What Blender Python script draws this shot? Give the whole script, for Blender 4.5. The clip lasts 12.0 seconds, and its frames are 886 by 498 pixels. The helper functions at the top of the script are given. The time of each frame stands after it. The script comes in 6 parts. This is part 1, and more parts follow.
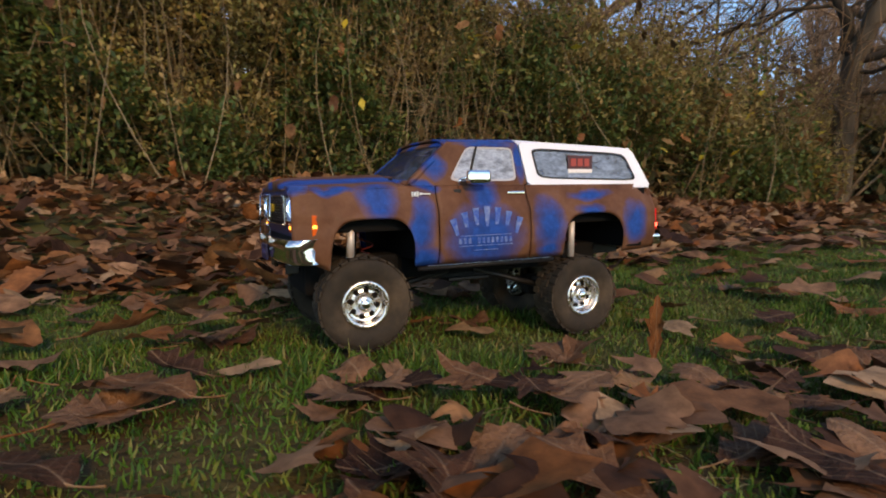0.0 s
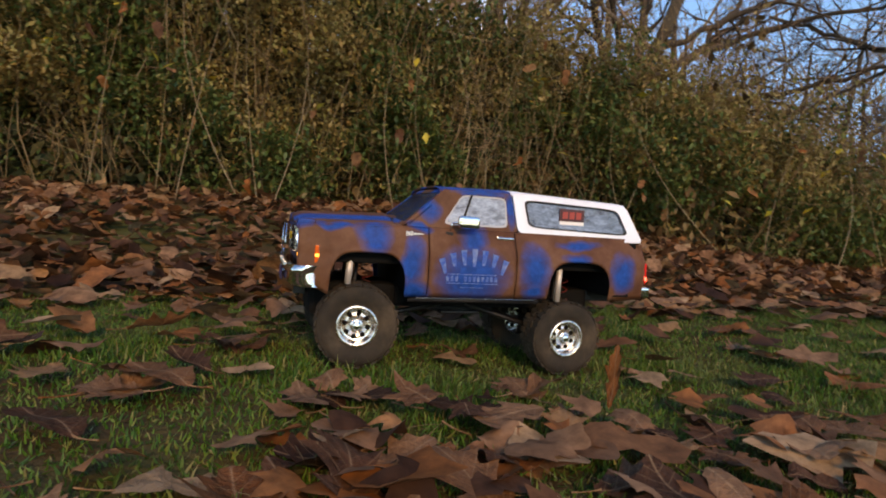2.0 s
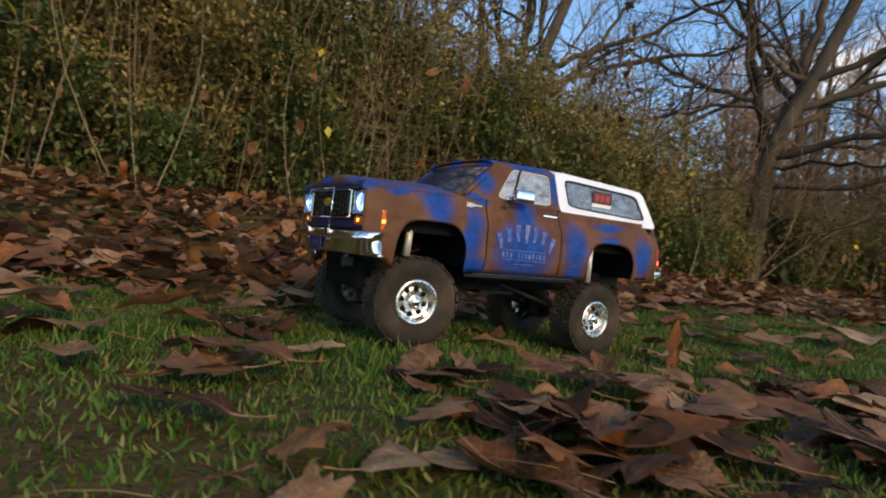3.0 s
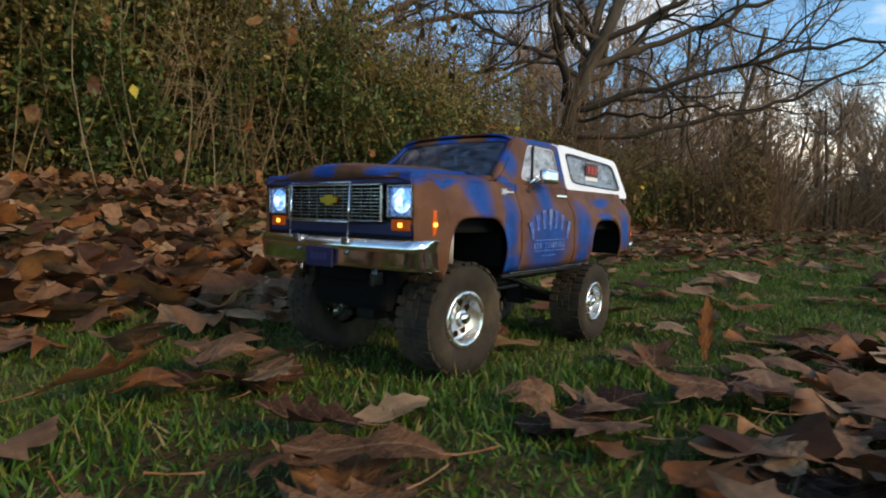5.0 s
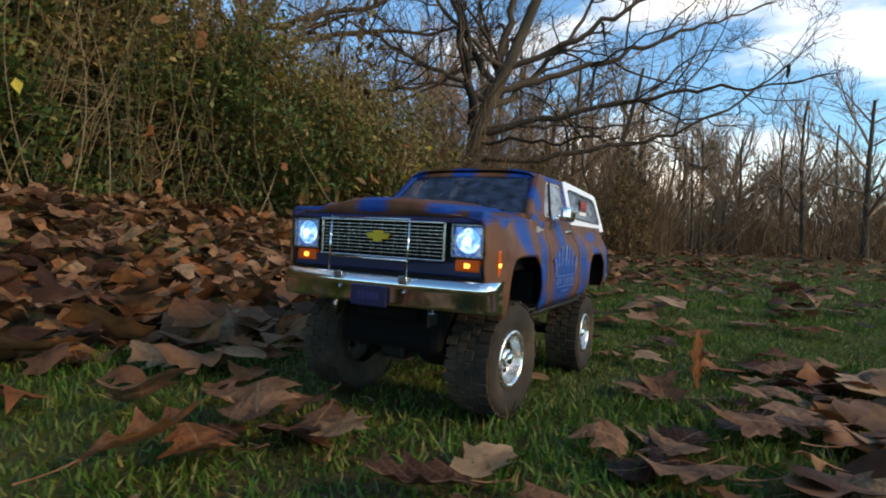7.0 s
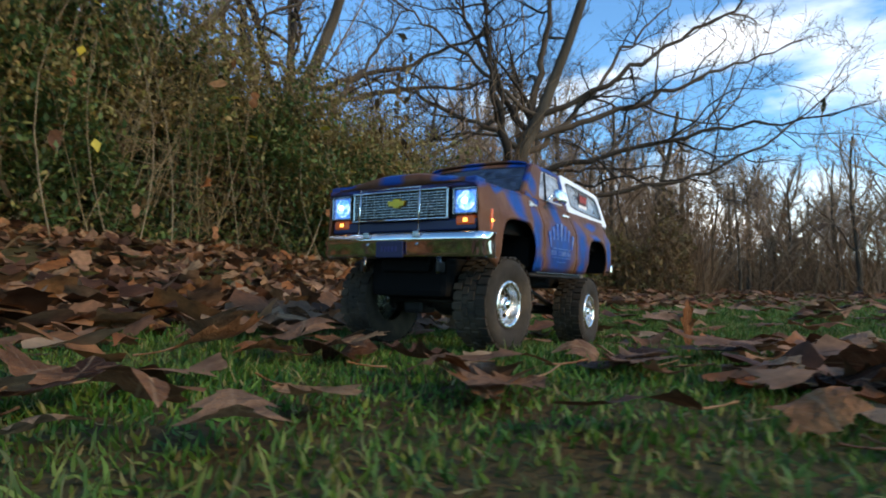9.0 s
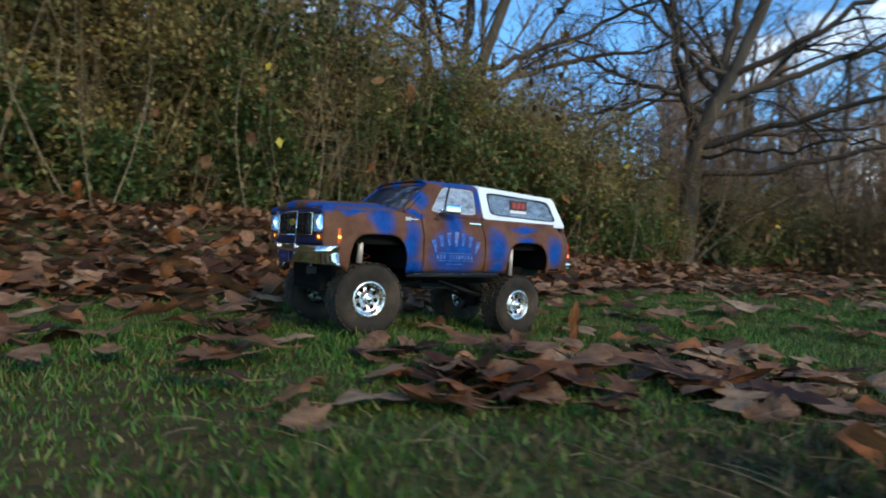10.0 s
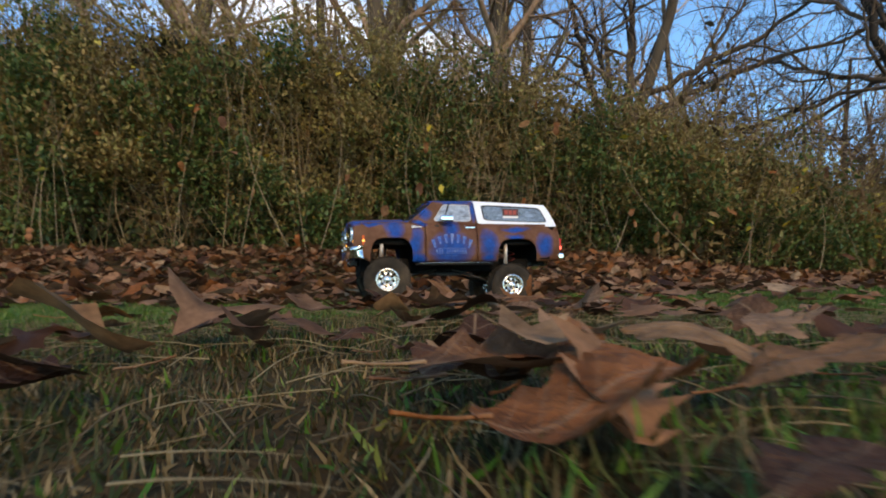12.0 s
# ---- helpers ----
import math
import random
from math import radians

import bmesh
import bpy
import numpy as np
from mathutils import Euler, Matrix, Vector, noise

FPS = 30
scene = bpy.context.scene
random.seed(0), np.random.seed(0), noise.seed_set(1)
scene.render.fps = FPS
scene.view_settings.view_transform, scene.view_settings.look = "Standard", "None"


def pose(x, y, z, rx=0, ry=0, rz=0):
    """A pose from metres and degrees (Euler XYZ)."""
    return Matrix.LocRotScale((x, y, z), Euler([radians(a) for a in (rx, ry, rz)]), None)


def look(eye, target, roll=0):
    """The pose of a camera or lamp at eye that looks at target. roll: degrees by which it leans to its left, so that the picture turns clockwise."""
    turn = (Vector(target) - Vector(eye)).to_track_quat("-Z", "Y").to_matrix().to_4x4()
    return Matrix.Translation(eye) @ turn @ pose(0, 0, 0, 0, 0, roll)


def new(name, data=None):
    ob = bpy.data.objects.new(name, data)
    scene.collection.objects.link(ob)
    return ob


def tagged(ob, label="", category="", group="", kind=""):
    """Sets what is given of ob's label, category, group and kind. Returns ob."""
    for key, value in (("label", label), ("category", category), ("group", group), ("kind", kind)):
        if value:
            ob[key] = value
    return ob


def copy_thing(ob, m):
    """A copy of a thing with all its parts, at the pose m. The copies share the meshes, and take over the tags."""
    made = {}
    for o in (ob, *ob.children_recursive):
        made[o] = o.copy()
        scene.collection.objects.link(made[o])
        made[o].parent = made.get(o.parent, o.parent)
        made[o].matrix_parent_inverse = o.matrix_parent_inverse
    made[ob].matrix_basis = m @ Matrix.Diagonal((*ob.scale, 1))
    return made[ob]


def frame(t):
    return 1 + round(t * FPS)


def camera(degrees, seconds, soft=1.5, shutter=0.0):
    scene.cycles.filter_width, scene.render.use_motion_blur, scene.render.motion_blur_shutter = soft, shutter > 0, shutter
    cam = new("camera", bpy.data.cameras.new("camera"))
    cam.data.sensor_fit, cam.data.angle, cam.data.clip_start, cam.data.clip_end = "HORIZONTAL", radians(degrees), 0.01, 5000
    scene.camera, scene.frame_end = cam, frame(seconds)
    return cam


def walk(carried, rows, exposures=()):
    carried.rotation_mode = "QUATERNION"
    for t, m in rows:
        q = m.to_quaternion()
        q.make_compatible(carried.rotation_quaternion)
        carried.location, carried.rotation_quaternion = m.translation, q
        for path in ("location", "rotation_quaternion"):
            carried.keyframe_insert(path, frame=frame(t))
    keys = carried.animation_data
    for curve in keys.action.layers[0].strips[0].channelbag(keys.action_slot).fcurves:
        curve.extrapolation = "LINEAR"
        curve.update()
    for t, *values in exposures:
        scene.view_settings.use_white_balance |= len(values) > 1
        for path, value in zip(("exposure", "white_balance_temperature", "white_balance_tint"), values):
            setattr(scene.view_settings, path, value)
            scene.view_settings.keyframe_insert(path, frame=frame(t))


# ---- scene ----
# ---- camera ----
cam = camera(76.2, 12.0, soft=1.85, shutter=0.33)
PATH = [
    (0.0, -0.400, -0.757, 0.194, -25.22, -5.50, 0.98),
    (0.5, -0.311, -0.791, 0.173, -19.70, -4.41, 3.18),
    (1.0, -0.238, -0.794, 0.187, -15.65, -3.29, 2.20),
    (1.5, -0.294, -0.873, 0.182, -17.24, -1.77, -7.40),
    (2.0, -0.335, -0.878, 0.212, -18.06, -2.57, -3.63),
    (2.5, -0.430, -0.823, 0.149, -23.33, -2.86, 0.63),
    (2.7, -0.491, -0.780, 0.133, -27.76, -1.56, -2.90),
    (4.3, -0.644, -0.561, 0.211, -47.16, -3.27, -1.63),
    (4.5, -0.647, -0.536, 0.208, -48.76, -3.23, -0.46),
    (5.0, -0.663, -0.437, 0.171, -52.03, -3.70, -1.24),
    (5.5, -0.705, -0.368, 0.147, -56.27, -1.94, -2.33),
    (6.0, -0.754, -0.286, 0.126, -61.64, 1.05, -0.58),
    (6.5, -0.744, -0.273, 0.188, -62.51, -1.97, -2.19),
    (7.0, -0.736, -0.297, 0.188, -62.98, -1.78, -2.75),
    (7.2, -0.706, -0.314, 0.233, -61.74, -4.70, -0.90),
    (8.8, -0.828, -0.358, 0.120, -60.48, 1.67, -0.80),
    (9.0, -0.830, -0.398, 0.087, -58.59, 3.49, -1.17),
    (9.5, -0.796, -0.603, 0.160, -50.94, 0.53, 1.55),
    (10.0, -0.648, -0.890, 0.156, -37.00, -0.50, -2.62),
    (10.5, -0.520, -1.029, 0.125, -27.70, -0.13, -0.41),
    (11.0, -0.438, -1.148, 0.090, -20.76, 1.18, 0.99),
    (11.5, -0.442, -1.330, 0.059, -18.58, 2.40, -1.49),
    (12.0, -0.420, -1.494, 0.060, -14.63, 3.16, 0.85),
]
walk(cam, [(t, pose(x, y, z, 90 + p, r, yw)) for t, x, y, z, yw, p, r in PATH], exposures=[(0.0, 0.48, 10400, 22), (2.4, 0.48, 10300, 22), (2.7, 0.46, 10000, 19), (4.5, 0.42, 9700, 10), (7.2, 0.42, 9100, 9), (9.0, 0.53, 7800, 6), (10.0, 0.48, 7000, 4), (11.0, 0.48, 7450, 5), (12.0, 0.47, 8600, 12)])

# ---- light: low winter sun behind thin cloud, blue sky ----
SUN_AZ, SUN_EL = radians(183), radians(27)
world = bpy.data.worlds.new("sky")
scene.world = world
world.use_nodes = True
wt = world.node_tree
wt.nodes.clear()
w_out = wt.nodes.new("ShaderNodeOutputWorld")
w_bg = wt.nodes.new("ShaderNodeBackground")
w_sky = wt.nodes.new("ShaderNodeTexSky")
w_sky.sky_type = "NISHITA"
w_sky.sun_disc = False
w_sky.sun_elevation, w_sky.sun_rotation = SUN_EL, SUN_AZ
w_sky.air_density, w_sky.dust_density, w_sky.ozone_density = 1.0, 0.2, 4.0
w_co = wt.nodes.new("ShaderNodeTexCoord")
w_map = wt.nodes.new("ShaderNodeMapping")
w_map.inputs["Scale"].default_value = (1.0, 1.0, 3.2)
w_noise = wt.nodes.new("ShaderNodeTexNoise")
w_noise.inputs["Scale"].default_value, w_noise.inputs["Detail"].default_value, w_noise.inputs["Roughness"].default_value = 2.1, 7, 0.55
w_ramp = wt.nodes.new("ShaderNodeValToRGB")
w_ramp.color_ramp.elements[0].position, w_ramp.color_ramp.elements[1].position = 0.555, 0.80
w_mix = wt.nodes.new("ShaderNodeMix")
w_mix.data_type = "RGBA"
w_mix.inputs["B"].default_value = (11.0, 11.3, 11.8, 1)
wt.links.new(w_co.outputs["Generated"], w_map.inputs["Vector"])
wt.links.new(w_map.outputs["Vector"], w_noise.inputs["Vector"])
w_sep = wt.nodes.new("ShaderNodeSeparateXYZ")
wt.links.new(w_co.outputs["Generated"], w_sep.inputs["Vector"])
w_low = wt.nodes.new("ShaderNodeMapRange")
w_low.inputs["From Min"].default_value, w_low.inputs["From Max"].default_value = 0.0, 0.45
w_low.inputs["To Min"].default_value, w_low.inputs["To Max"].default_value = 0.05, 0.0
wt.links.new(w_sep.outputs["Z"], w_low.inputs["Value"])
w_add = wt.nodes.new("ShaderNodeMath")
w_add.operation = "ADD"
wt.links.new(w_noise.outputs["Fac"], w_add.inputs[0])
wt.links.new(w_low.outputs["Result"], w_add.inputs[1])
w_dot = wt.nodes.new("ShaderNodeVectorMath")
w_dot.operation = "DOT_PRODUCT"
w_dot.inputs[1].default_value = (math.sin(radians(93)), math.cos(radians(93)), 0.12)
wt.links.new(w_co.outputs["Generated"], w_dot.inputs[0])
w_bank = wt.nodes.new("ShaderNodeMapRange")
w_bank.inputs["From Min"].default_value, w_bank.inputs["From Max"].default_value = 0.90, 1.0
w_bank.inputs["To Min"].default_value, w_bank.inputs["To Max"].default_value = -0.02, 0.074
wt.links.new(w_dot.outputs["Value"], w_bank.inputs["Value"])
w_north = wt.nodes.new("ShaderNodeVectorMath")
w_north.operation = "DOT_PRODUCT"
w_north.inputs[1].default_value = (math.sin(radians(22)), math.cos(radians(22)), 0.3)
wt.links.new(w_co.outputs["Generated"], w_north.inputs[0])
w_broken = wt.nodes.new("ShaderNodeMapRange")
w_broken.inputs["From Min"].default_value, w_broken.inputs["From Max"].default_value = 0.72, 1.0
w_broken.inputs["To Min"].default_value, w_broken.inputs["To Max"].default_value = 0.0, 0.09
wt.links.new(w_north.outputs["Value"], w_broken.inputs["Value"])
w_both = wt.nodes.new("ShaderNodeMath")
w_both.operation = "ADD"
wt.links.new(w_bank.outputs["Result"], w_both.inputs[0])
wt.links.new(w_broken.outputs["Result"], w_both.inputs[1])
w_sum = wt.nodes.new("ShaderNodeMath")
w_sum.operation = "ADD"
wt.links.new(w_add.outputs["Value"], w_sum.inputs[0])
wt.links.new(w_both.outputs["Value"], w_sum.inputs[1])
wt.links.new(w_sum.outputs["Value"], w_ramp.inputs["Fac"])
wt.links.new(w_ramp.outputs["Color"], w_mix.inputs["Factor"])
w_tint = wt.nodes.new("ShaderNodeMix")
w_tint.data_type, w_tint.blend_type = "RGBA", "MULTIPLY"
w_tint.inputs["Factor"].default_value = 1.0
w_tint.inputs["B"].default_value = (0.80, 1.26, 1.58, 1)
wt.links.new(w_sky.outputs["Color"], w_tint.inputs["A"])
wt.links.new(w_tint.outputs["Result"], w_mix.inputs["A"])
wt.links.new(w_mix.outputs["Result"], w_bg.inputs["Color"])
w_bg.inputs["Strength"].default_value = 0.15
wt.links.new(w_bg.outputs["Background"], w_out.inputs["Surface"])

sun = new("sun", bpy.data.lights.new("sun", "SUN"))
sun.data.energy, sun.data.angle, sun.data.color = 1.75, radians(12), (1.0, 0.74, 0.45)
sun.matrix_world = look((math.sin(SUN_AZ) * math.cos(SUN_EL) * 30, math.cos(SUN_AZ) * math.cos(SUN_EL) * 30, math.sin(SUN_EL) * 30), (0, 0, 0))


# ---- materials ----
def mat(name, rough=0.6, metal=0.0, spec=0.4):
    m = bpy.data.materials.new(name)
    m.use_nodes = True
    b = m.node_tree.nodes["Principled BSDF"]
    b.inputs["Roughness"].default_value, b.inputs["Metallic"].default_value = rough, metal
    b.inputs["Specular IOR Level"].default_value = spec
    return m, m.node_tree, b


def ramp_node(nt, stops):
    r = nt.nodes.new("ShaderNodeValToRGB")
    e = r.color_ramp.elements
    while len(e) < len(stops):
        e.new(0.5)
    for k, (p, c) in enumerate(stops):
        e[k].position, e[k].color = p, (*c, 1)
    return r


def noise_node(nt, scale, detail=4, rough=0.55, stretch=None, coord="Object"):
    n = nt.nodes.new("ShaderNodeTexNoise")
    n.inputs["Scale"].default_value, n.inputs["Detail"].default_value, n.inputs["Roughness"].default_value = scale, detail, rough
    c = nt.nodes.new("ShaderNodeTexCoord")
    if stretch:
        mp = nt.nodes.new("ShaderNodeMapping")
        mp.inputs["Scale"].default_value = stretch
        nt.links.new(c.outputs[coord], mp.inputs["Vector"])
        nt.links.new(mp.outputs["Vector"], n.inputs["Vector"])
    else:
        nt.links.new(c.outputs[coord], n.inputs["Vector"])
    return n


def bump_in(nt, b, source, strength, distance):
    bp = nt.nodes.new("ShaderNodeBump")
    bp.inputs["Strength"].default_value, bp.inputs["Distance"].default_value = strength, distance
    nt.links.new(source, bp.inputs["Height"])
    nt.links.new(bp.outputs["Normal"], b.inputs["Normal"])


def noisy(name, stops, scale, rough=0.7, metal=0.0, bump=0.3, dist=0.002, stretch=None, fine=None, spec=0.4):
    """A surface whose colour runs through the stops by noise, with a finer noise for relief."""
    m, nt, b = mat(name, rough, metal, spec)
    n = noise_node(nt, scale, 6, 0.6, stretch)
    r = ramp_node(nt, stops)
    nt.links.new(n.outputs["Fac"], r.inputs["Fac"])
    nt.links.new(r.outputs["Color"], b.inputs["Base Color"])
    if bump:
        f = noise_node(nt, fine or scale * 6, 5, 0.65, stretch)
        bump_in(nt, b, f.outputs["Fac"], bump, dist)
    return m


def plain(name, c, rough=0.5, metal=0.0, emit=0.0, spec=0.4):
    m, nt, b = mat(name, rough, metal, spec)
    b.inputs["Base Color"].default_value = (*c, 1)
    if emit:
        b.inputs["Emission Color"].default_value = (*c, 1)
        b.inputs["Emission Strength"].default_value = emit
    n = noise_node(nt, 220, 3)
    rr = nt.nodes.new("ShaderNodeMapRange")
    rr.inputs["To Min"].default_value, rr.inputs["To Max"].default_value = rough * 0.8, min(1, rough * 1.3)
    nt.links.new(n.outputs["Fac"], rr.inputs["Value"])
    nt.links.new(rr.outputs["Result"], b.inputs["Roughness"])
    return m


def varied(name, stops, by="island", grain=30.0, amount=0.35, rough=0.7, bump=0.25, dist=0.0015, trans=0.0, spec=0.3):
    """Leaves and blades: each piece takes its own colour from the stops, mottled by noise."""
    m, nt, b = mat(name, rough, 0.0, spec)
    if by == "island":
        src = nt.nodes.new("ShaderNodeNewGeometry").outputs["Random Per Island"]
    else:
        src = nt.nodes.new("ShaderNodeObjectInfo").outputs["Random"]
    r = ramp_node(nt, stops)
    nt.links.new(src, r.inputs["Fac"])
    n = noise_node(nt, grain, 5, 0.65)
    mr = ramp_node(nt, [(0.3, (1 - amount,) * 3), (0.7, (1 + amount * 0.6,) * 3)])
    nt.links.new(n.outputs["Fac"], mr.inputs["Fac"])
    mx = nt.nodes.new("ShaderNodeMix")
    mx.data_type, mx.blend_type = "RGBA", "MULTIPLY"
    mx.inputs["Factor"].default_value = 1.0
    nt.links.new(r.outputs["Color"], mx.inputs["A"])
    nt.links.new(mr.outputs["Color"], mx.inputs["B"])
    nt.links.new(mx.outputs["Result"], b.inputs["Base Color"])
    if bump:
        bump_in(nt, b, n.outputs["Fac"], bump, dist)
    if trans:
        out = nt.nodes["Material Output"]
        tr = nt.nodes.new("ShaderNodeBsdfTranslucent")
        nt.links.new(mx.outputs["Result"], tr.inputs["Color"])
        ms = nt.nodes.new("ShaderNodeMixShader")
        ms.inputs["Fac"].default_value = trans
        nt.links.new(b.outputs["BSDF"], ms.inputs[1])
        nt.links.new(tr.outputs["BSDF"], ms.inputs[2])
        nt.links.new(ms.outputs["Shader"], out.inputs["Surface"])
    return m


LEAF_STOPS = [(0.0, (0.035, 0.015, 0.008)), (0.18, (0.095, 0.042, 0.022)), (0.36, (0.23, 0.125, 0.070)), (0.50, (0.15, 0.058, 0.022)), (0.64, (0.30, 0.172, 0.098)), (0.76, (0.24, 0.078, 0.022)), (0.88, (0.29, 0.155, 0.072)), (1.0, (0.35, 0.23, 0.135))]
M_LEAF = varied("dry_leaf", LEAF_STOPS, "object", 4.0, 0.6, 0.62, 0.6, 0.02, 0.18, 0.18)


def add_veins(m):
    """A pale midrib and slanting side veins along each leaf."""
    nt = m.node_tree
    b = nt.nodes["Principled BSDF"]
    old = b.inputs["Base Color"].links[0].from_socket
    co = nt.nodes.new("ShaderNodeTexCoord")
    sp = nt.nodes.new("ShaderNodeSeparateXYZ")
    nt.links.new(co.outputs["Object"], sp.inputs["Vector"])

    def mth(op, a, c=None, clamp=False):
        n = nt.nodes.new("ShaderNodeMath")
        n.operation, n.use_clamp = op, clamp
        for k, v in enumerate((a, c)):
            if isinstance(v, (int, float)):
                n.inputs[k].default_value = v
            elif v is not None:
                nt.links.new(v, n.inputs[k])
        return n.outputs[0]
    ax = mth("ABSOLUTE", sp.outputs[0])
    rib = mth("SUBTRACT", 1.0, mth("MULTIPLY", ax, 55.0), True)
    wave = mth("SINE", mth("MULTIPLY", mth("SUBTRACT", sp.outputs[1], mth("MULTIPLY", ax, 0.9)), 44.0))
    side = mth("MULTIPLY", mth("SUBTRACT", wave, 0.90), 7.0, True)
    vein = mth("MAXIMUM", rib, mth("MULTIPLY", side, 0.6))
    mx = nt.nodes.new("ShaderNodeMix")
    mx.data_type = "RGBA"
    mx.inputs["B"].default_value = (0.36, 0.235, 0.14, 1)
    nt.links.new(mth("MULTIPLY", vein, 0.55), mx.inputs["Factor"])
    nt.links.new(old, mx.inputs["A"])
    nt.links.new(mx.outputs["Result"], b.inputs["Base Color"])


add_veins(M_LEAF)
M_LITTER = varied("leaf_litter", LEAF_STOPS, "island", 40, 0.6, 0.65, 0.6, 0.002, 0.15, 0.15)
M_GRASS = varied("grass_blade", [(0.0, (0.020, 0.070, 0.010)), (0.42, (0.046, 0.140, 0.018)), (0.68, (0.095, 0.200, 0.029)), (0.88, (0.145, 0.190, 0.040)), (1.0, (0.28, 0.23, 0.10))], "island", 8, 0.3, 0.5, 0, 0, 0.25)

def weather_grass(m):
    """Worn brown patches in the grass, at the scale of a step."""
    nt = m.node_tree
    b = nt.nodes["Principled BSDF"]
    old = b.inputs["Base Color"].links[0].from_socket
    n = noise_node(nt, 3.2, 4, 0.6)
    r = ramp_node(nt, [(0.48, (0, 0, 0)), (0.74, (0.42, 0.42, 0.42))])
    nt.links.new(n.outputs["Fac"], r.inputs["Fac"])
    mx = nt.nodes.new("ShaderNodeMix")
    mx.data_type = "RGBA"
    mx.inputs["B"].default_value = (0.17, 0.125, 0.06, 1)
    nt.links.new(r.outputs["Color"], mx.inputs["Factor"])
    nt.links.new(old, mx.inputs["A"])
    nt.links.new(mx.outputs["Result"], b.inputs["Base Color"])


weather_grass(M_GRASS)
M_DRYGRASS = varied("dead_grass_blade", [(0.0, (0.022, 0.022, 0.009)), (0.35, (0.038, 0.068, 0.014)), (0.55, (0.078, 0.057, 0.025)), (0.82, (0.14, 0.10, 0.046)), (1.0, (0.30, 0.23, 0.12))], "island", 8, 0.4, 0.6, 0, 0, 0.25)
M_STRAW = varied("straw", [(0.0, (0.11, 0.08, 0.04)), (0.5, (0.20, 0.15, 0.075)), (1.0, (0.31, 0.25, 0.14))], "island", 20, 0.3, 0.7, 0)
M_SOIL = noisy("soil", [(0.25, (0.030, 0.021, 0.011)), (0.45, (0.075, 0.052, 0.026)), (0.6, (0.07, 0.078, 0.026)), (0.8, (0.13, 0.09, 0.05))], 1.6, 0.95, 0, 0.8, 0.02, fine=28, spec=0.05)
M_BUSH_GREEN = varied("evergreen_leaf", [(0.0, (0.030, 0.064, 0.022)), (0.4, (0.076, 0.137, 0.042)), (0.7, (0.130, 0.180, 0.05)), (0.88, (0.19, 0.185, 0.055)), (0.965, (0.20, 0.14, 0.06)), (1.0, (0.29, 0.25, 0.08))], "island", 20, 0.35, 0.5, 0.2, 0.001, 0.3)
M_BUSH_BROWN = varied("withered_leaf", [(0.0, (0.17, 0.125, 0.045)), (0.4, (0.32, 0.24, 0.09)), (0.7, (0.28, 0.265, 0.085)), (0.9, (0.37, 0.25, 0.105)), (1.0, (0.44, 0.33, 0.145))], "island", 20, 0.35, 0.65, 0.2, 0.001, 0.3)
M_YELLOW = varied("yellow_leaf", [(0.0, (0.42, 0.30, 0.035)), (0.6, (0.58, 0.45, 0.05)), (1.0, (0.62, 0.52, 0.12))], "island", 20, 0.25, 0.55, 0, 0, 0.3)
# hanging dead leaves, and hedge insides with their shade in the colour
M_DEAD_SHADE_LEAF = varied("dead_and_shade_leaf", [(0.0, (0.025, 0.035, 0.015)), (0.5, (0.055, 0.066, 0.026)), (0.8, (0.09, 0.065, 0.030)), (1.0, (0.15, 0.10, 0.045))], "island", 12, 0.35, 0.7, 0, 0, 0.15)
M_STEM = varied("dry_stem", [(0.0, (0.10, 0.070, 0.038)), (0.5, (0.235, 0.168, 0.090)), (1.0, (0.42, 0.315, 0.18))], "island", 12, 0.3, 0.8, 0.2)
M_BARK = noisy("bark", [(0.2, (0.028, 0.022, 0.016)), (0.5, (0.074, 0.058, 0.040)), (0.8, (0.125, 0.100, 0.072))], 6, 0.9, 0, 0.9, 0.02, (1, 1, 0.25), 30)
M_TWIG = varied("twig_bark", [(0.0, (0.13, 0.088, 0.060)), (0.6, (0.30, 0.20, 0.132)), (1.0, (0.48, 0.34, 0.24))], "island", 8, 0.3, 0.85, 0)
M_LIMB = varied("dark_limb_bark", [(0.0, (0.024, 0.019, 0.014)), (0.6, (0.062, 0.046, 0.033)), (1.0, (0.12, 0.088, 0.062))], "island", 8, 0.3, 0.85, 0)
M_CANE = varied("tan_cane", [(0.0, (0.12, 0.083, 0.045)), (1.0, (0.28, 0.21, 0.125))], "island", 12, 0.3, 0.7, 0.2)
M_SCRUB = varied("scrub_leaf", [(0.0, (0.075, 0.048, 0.024)), (0.5, (0.19, 0.118, 0.054)), (0.85, (0.175, 0.14, 0.052)), (1.0, (0.31, 0.205, 0.098))], "island", 6, 0.35, 0.7, 0, 0, 0.2)
M_BRUSH = varied("woodland_brush", [(0.0, (0.095, 0.062, 0.036)), (0.5, (0.195, 0.122, 0.068)), (1.0, (0.31, 0.20, 0.118))], "island", 4, 0.3, 0.85, 0)

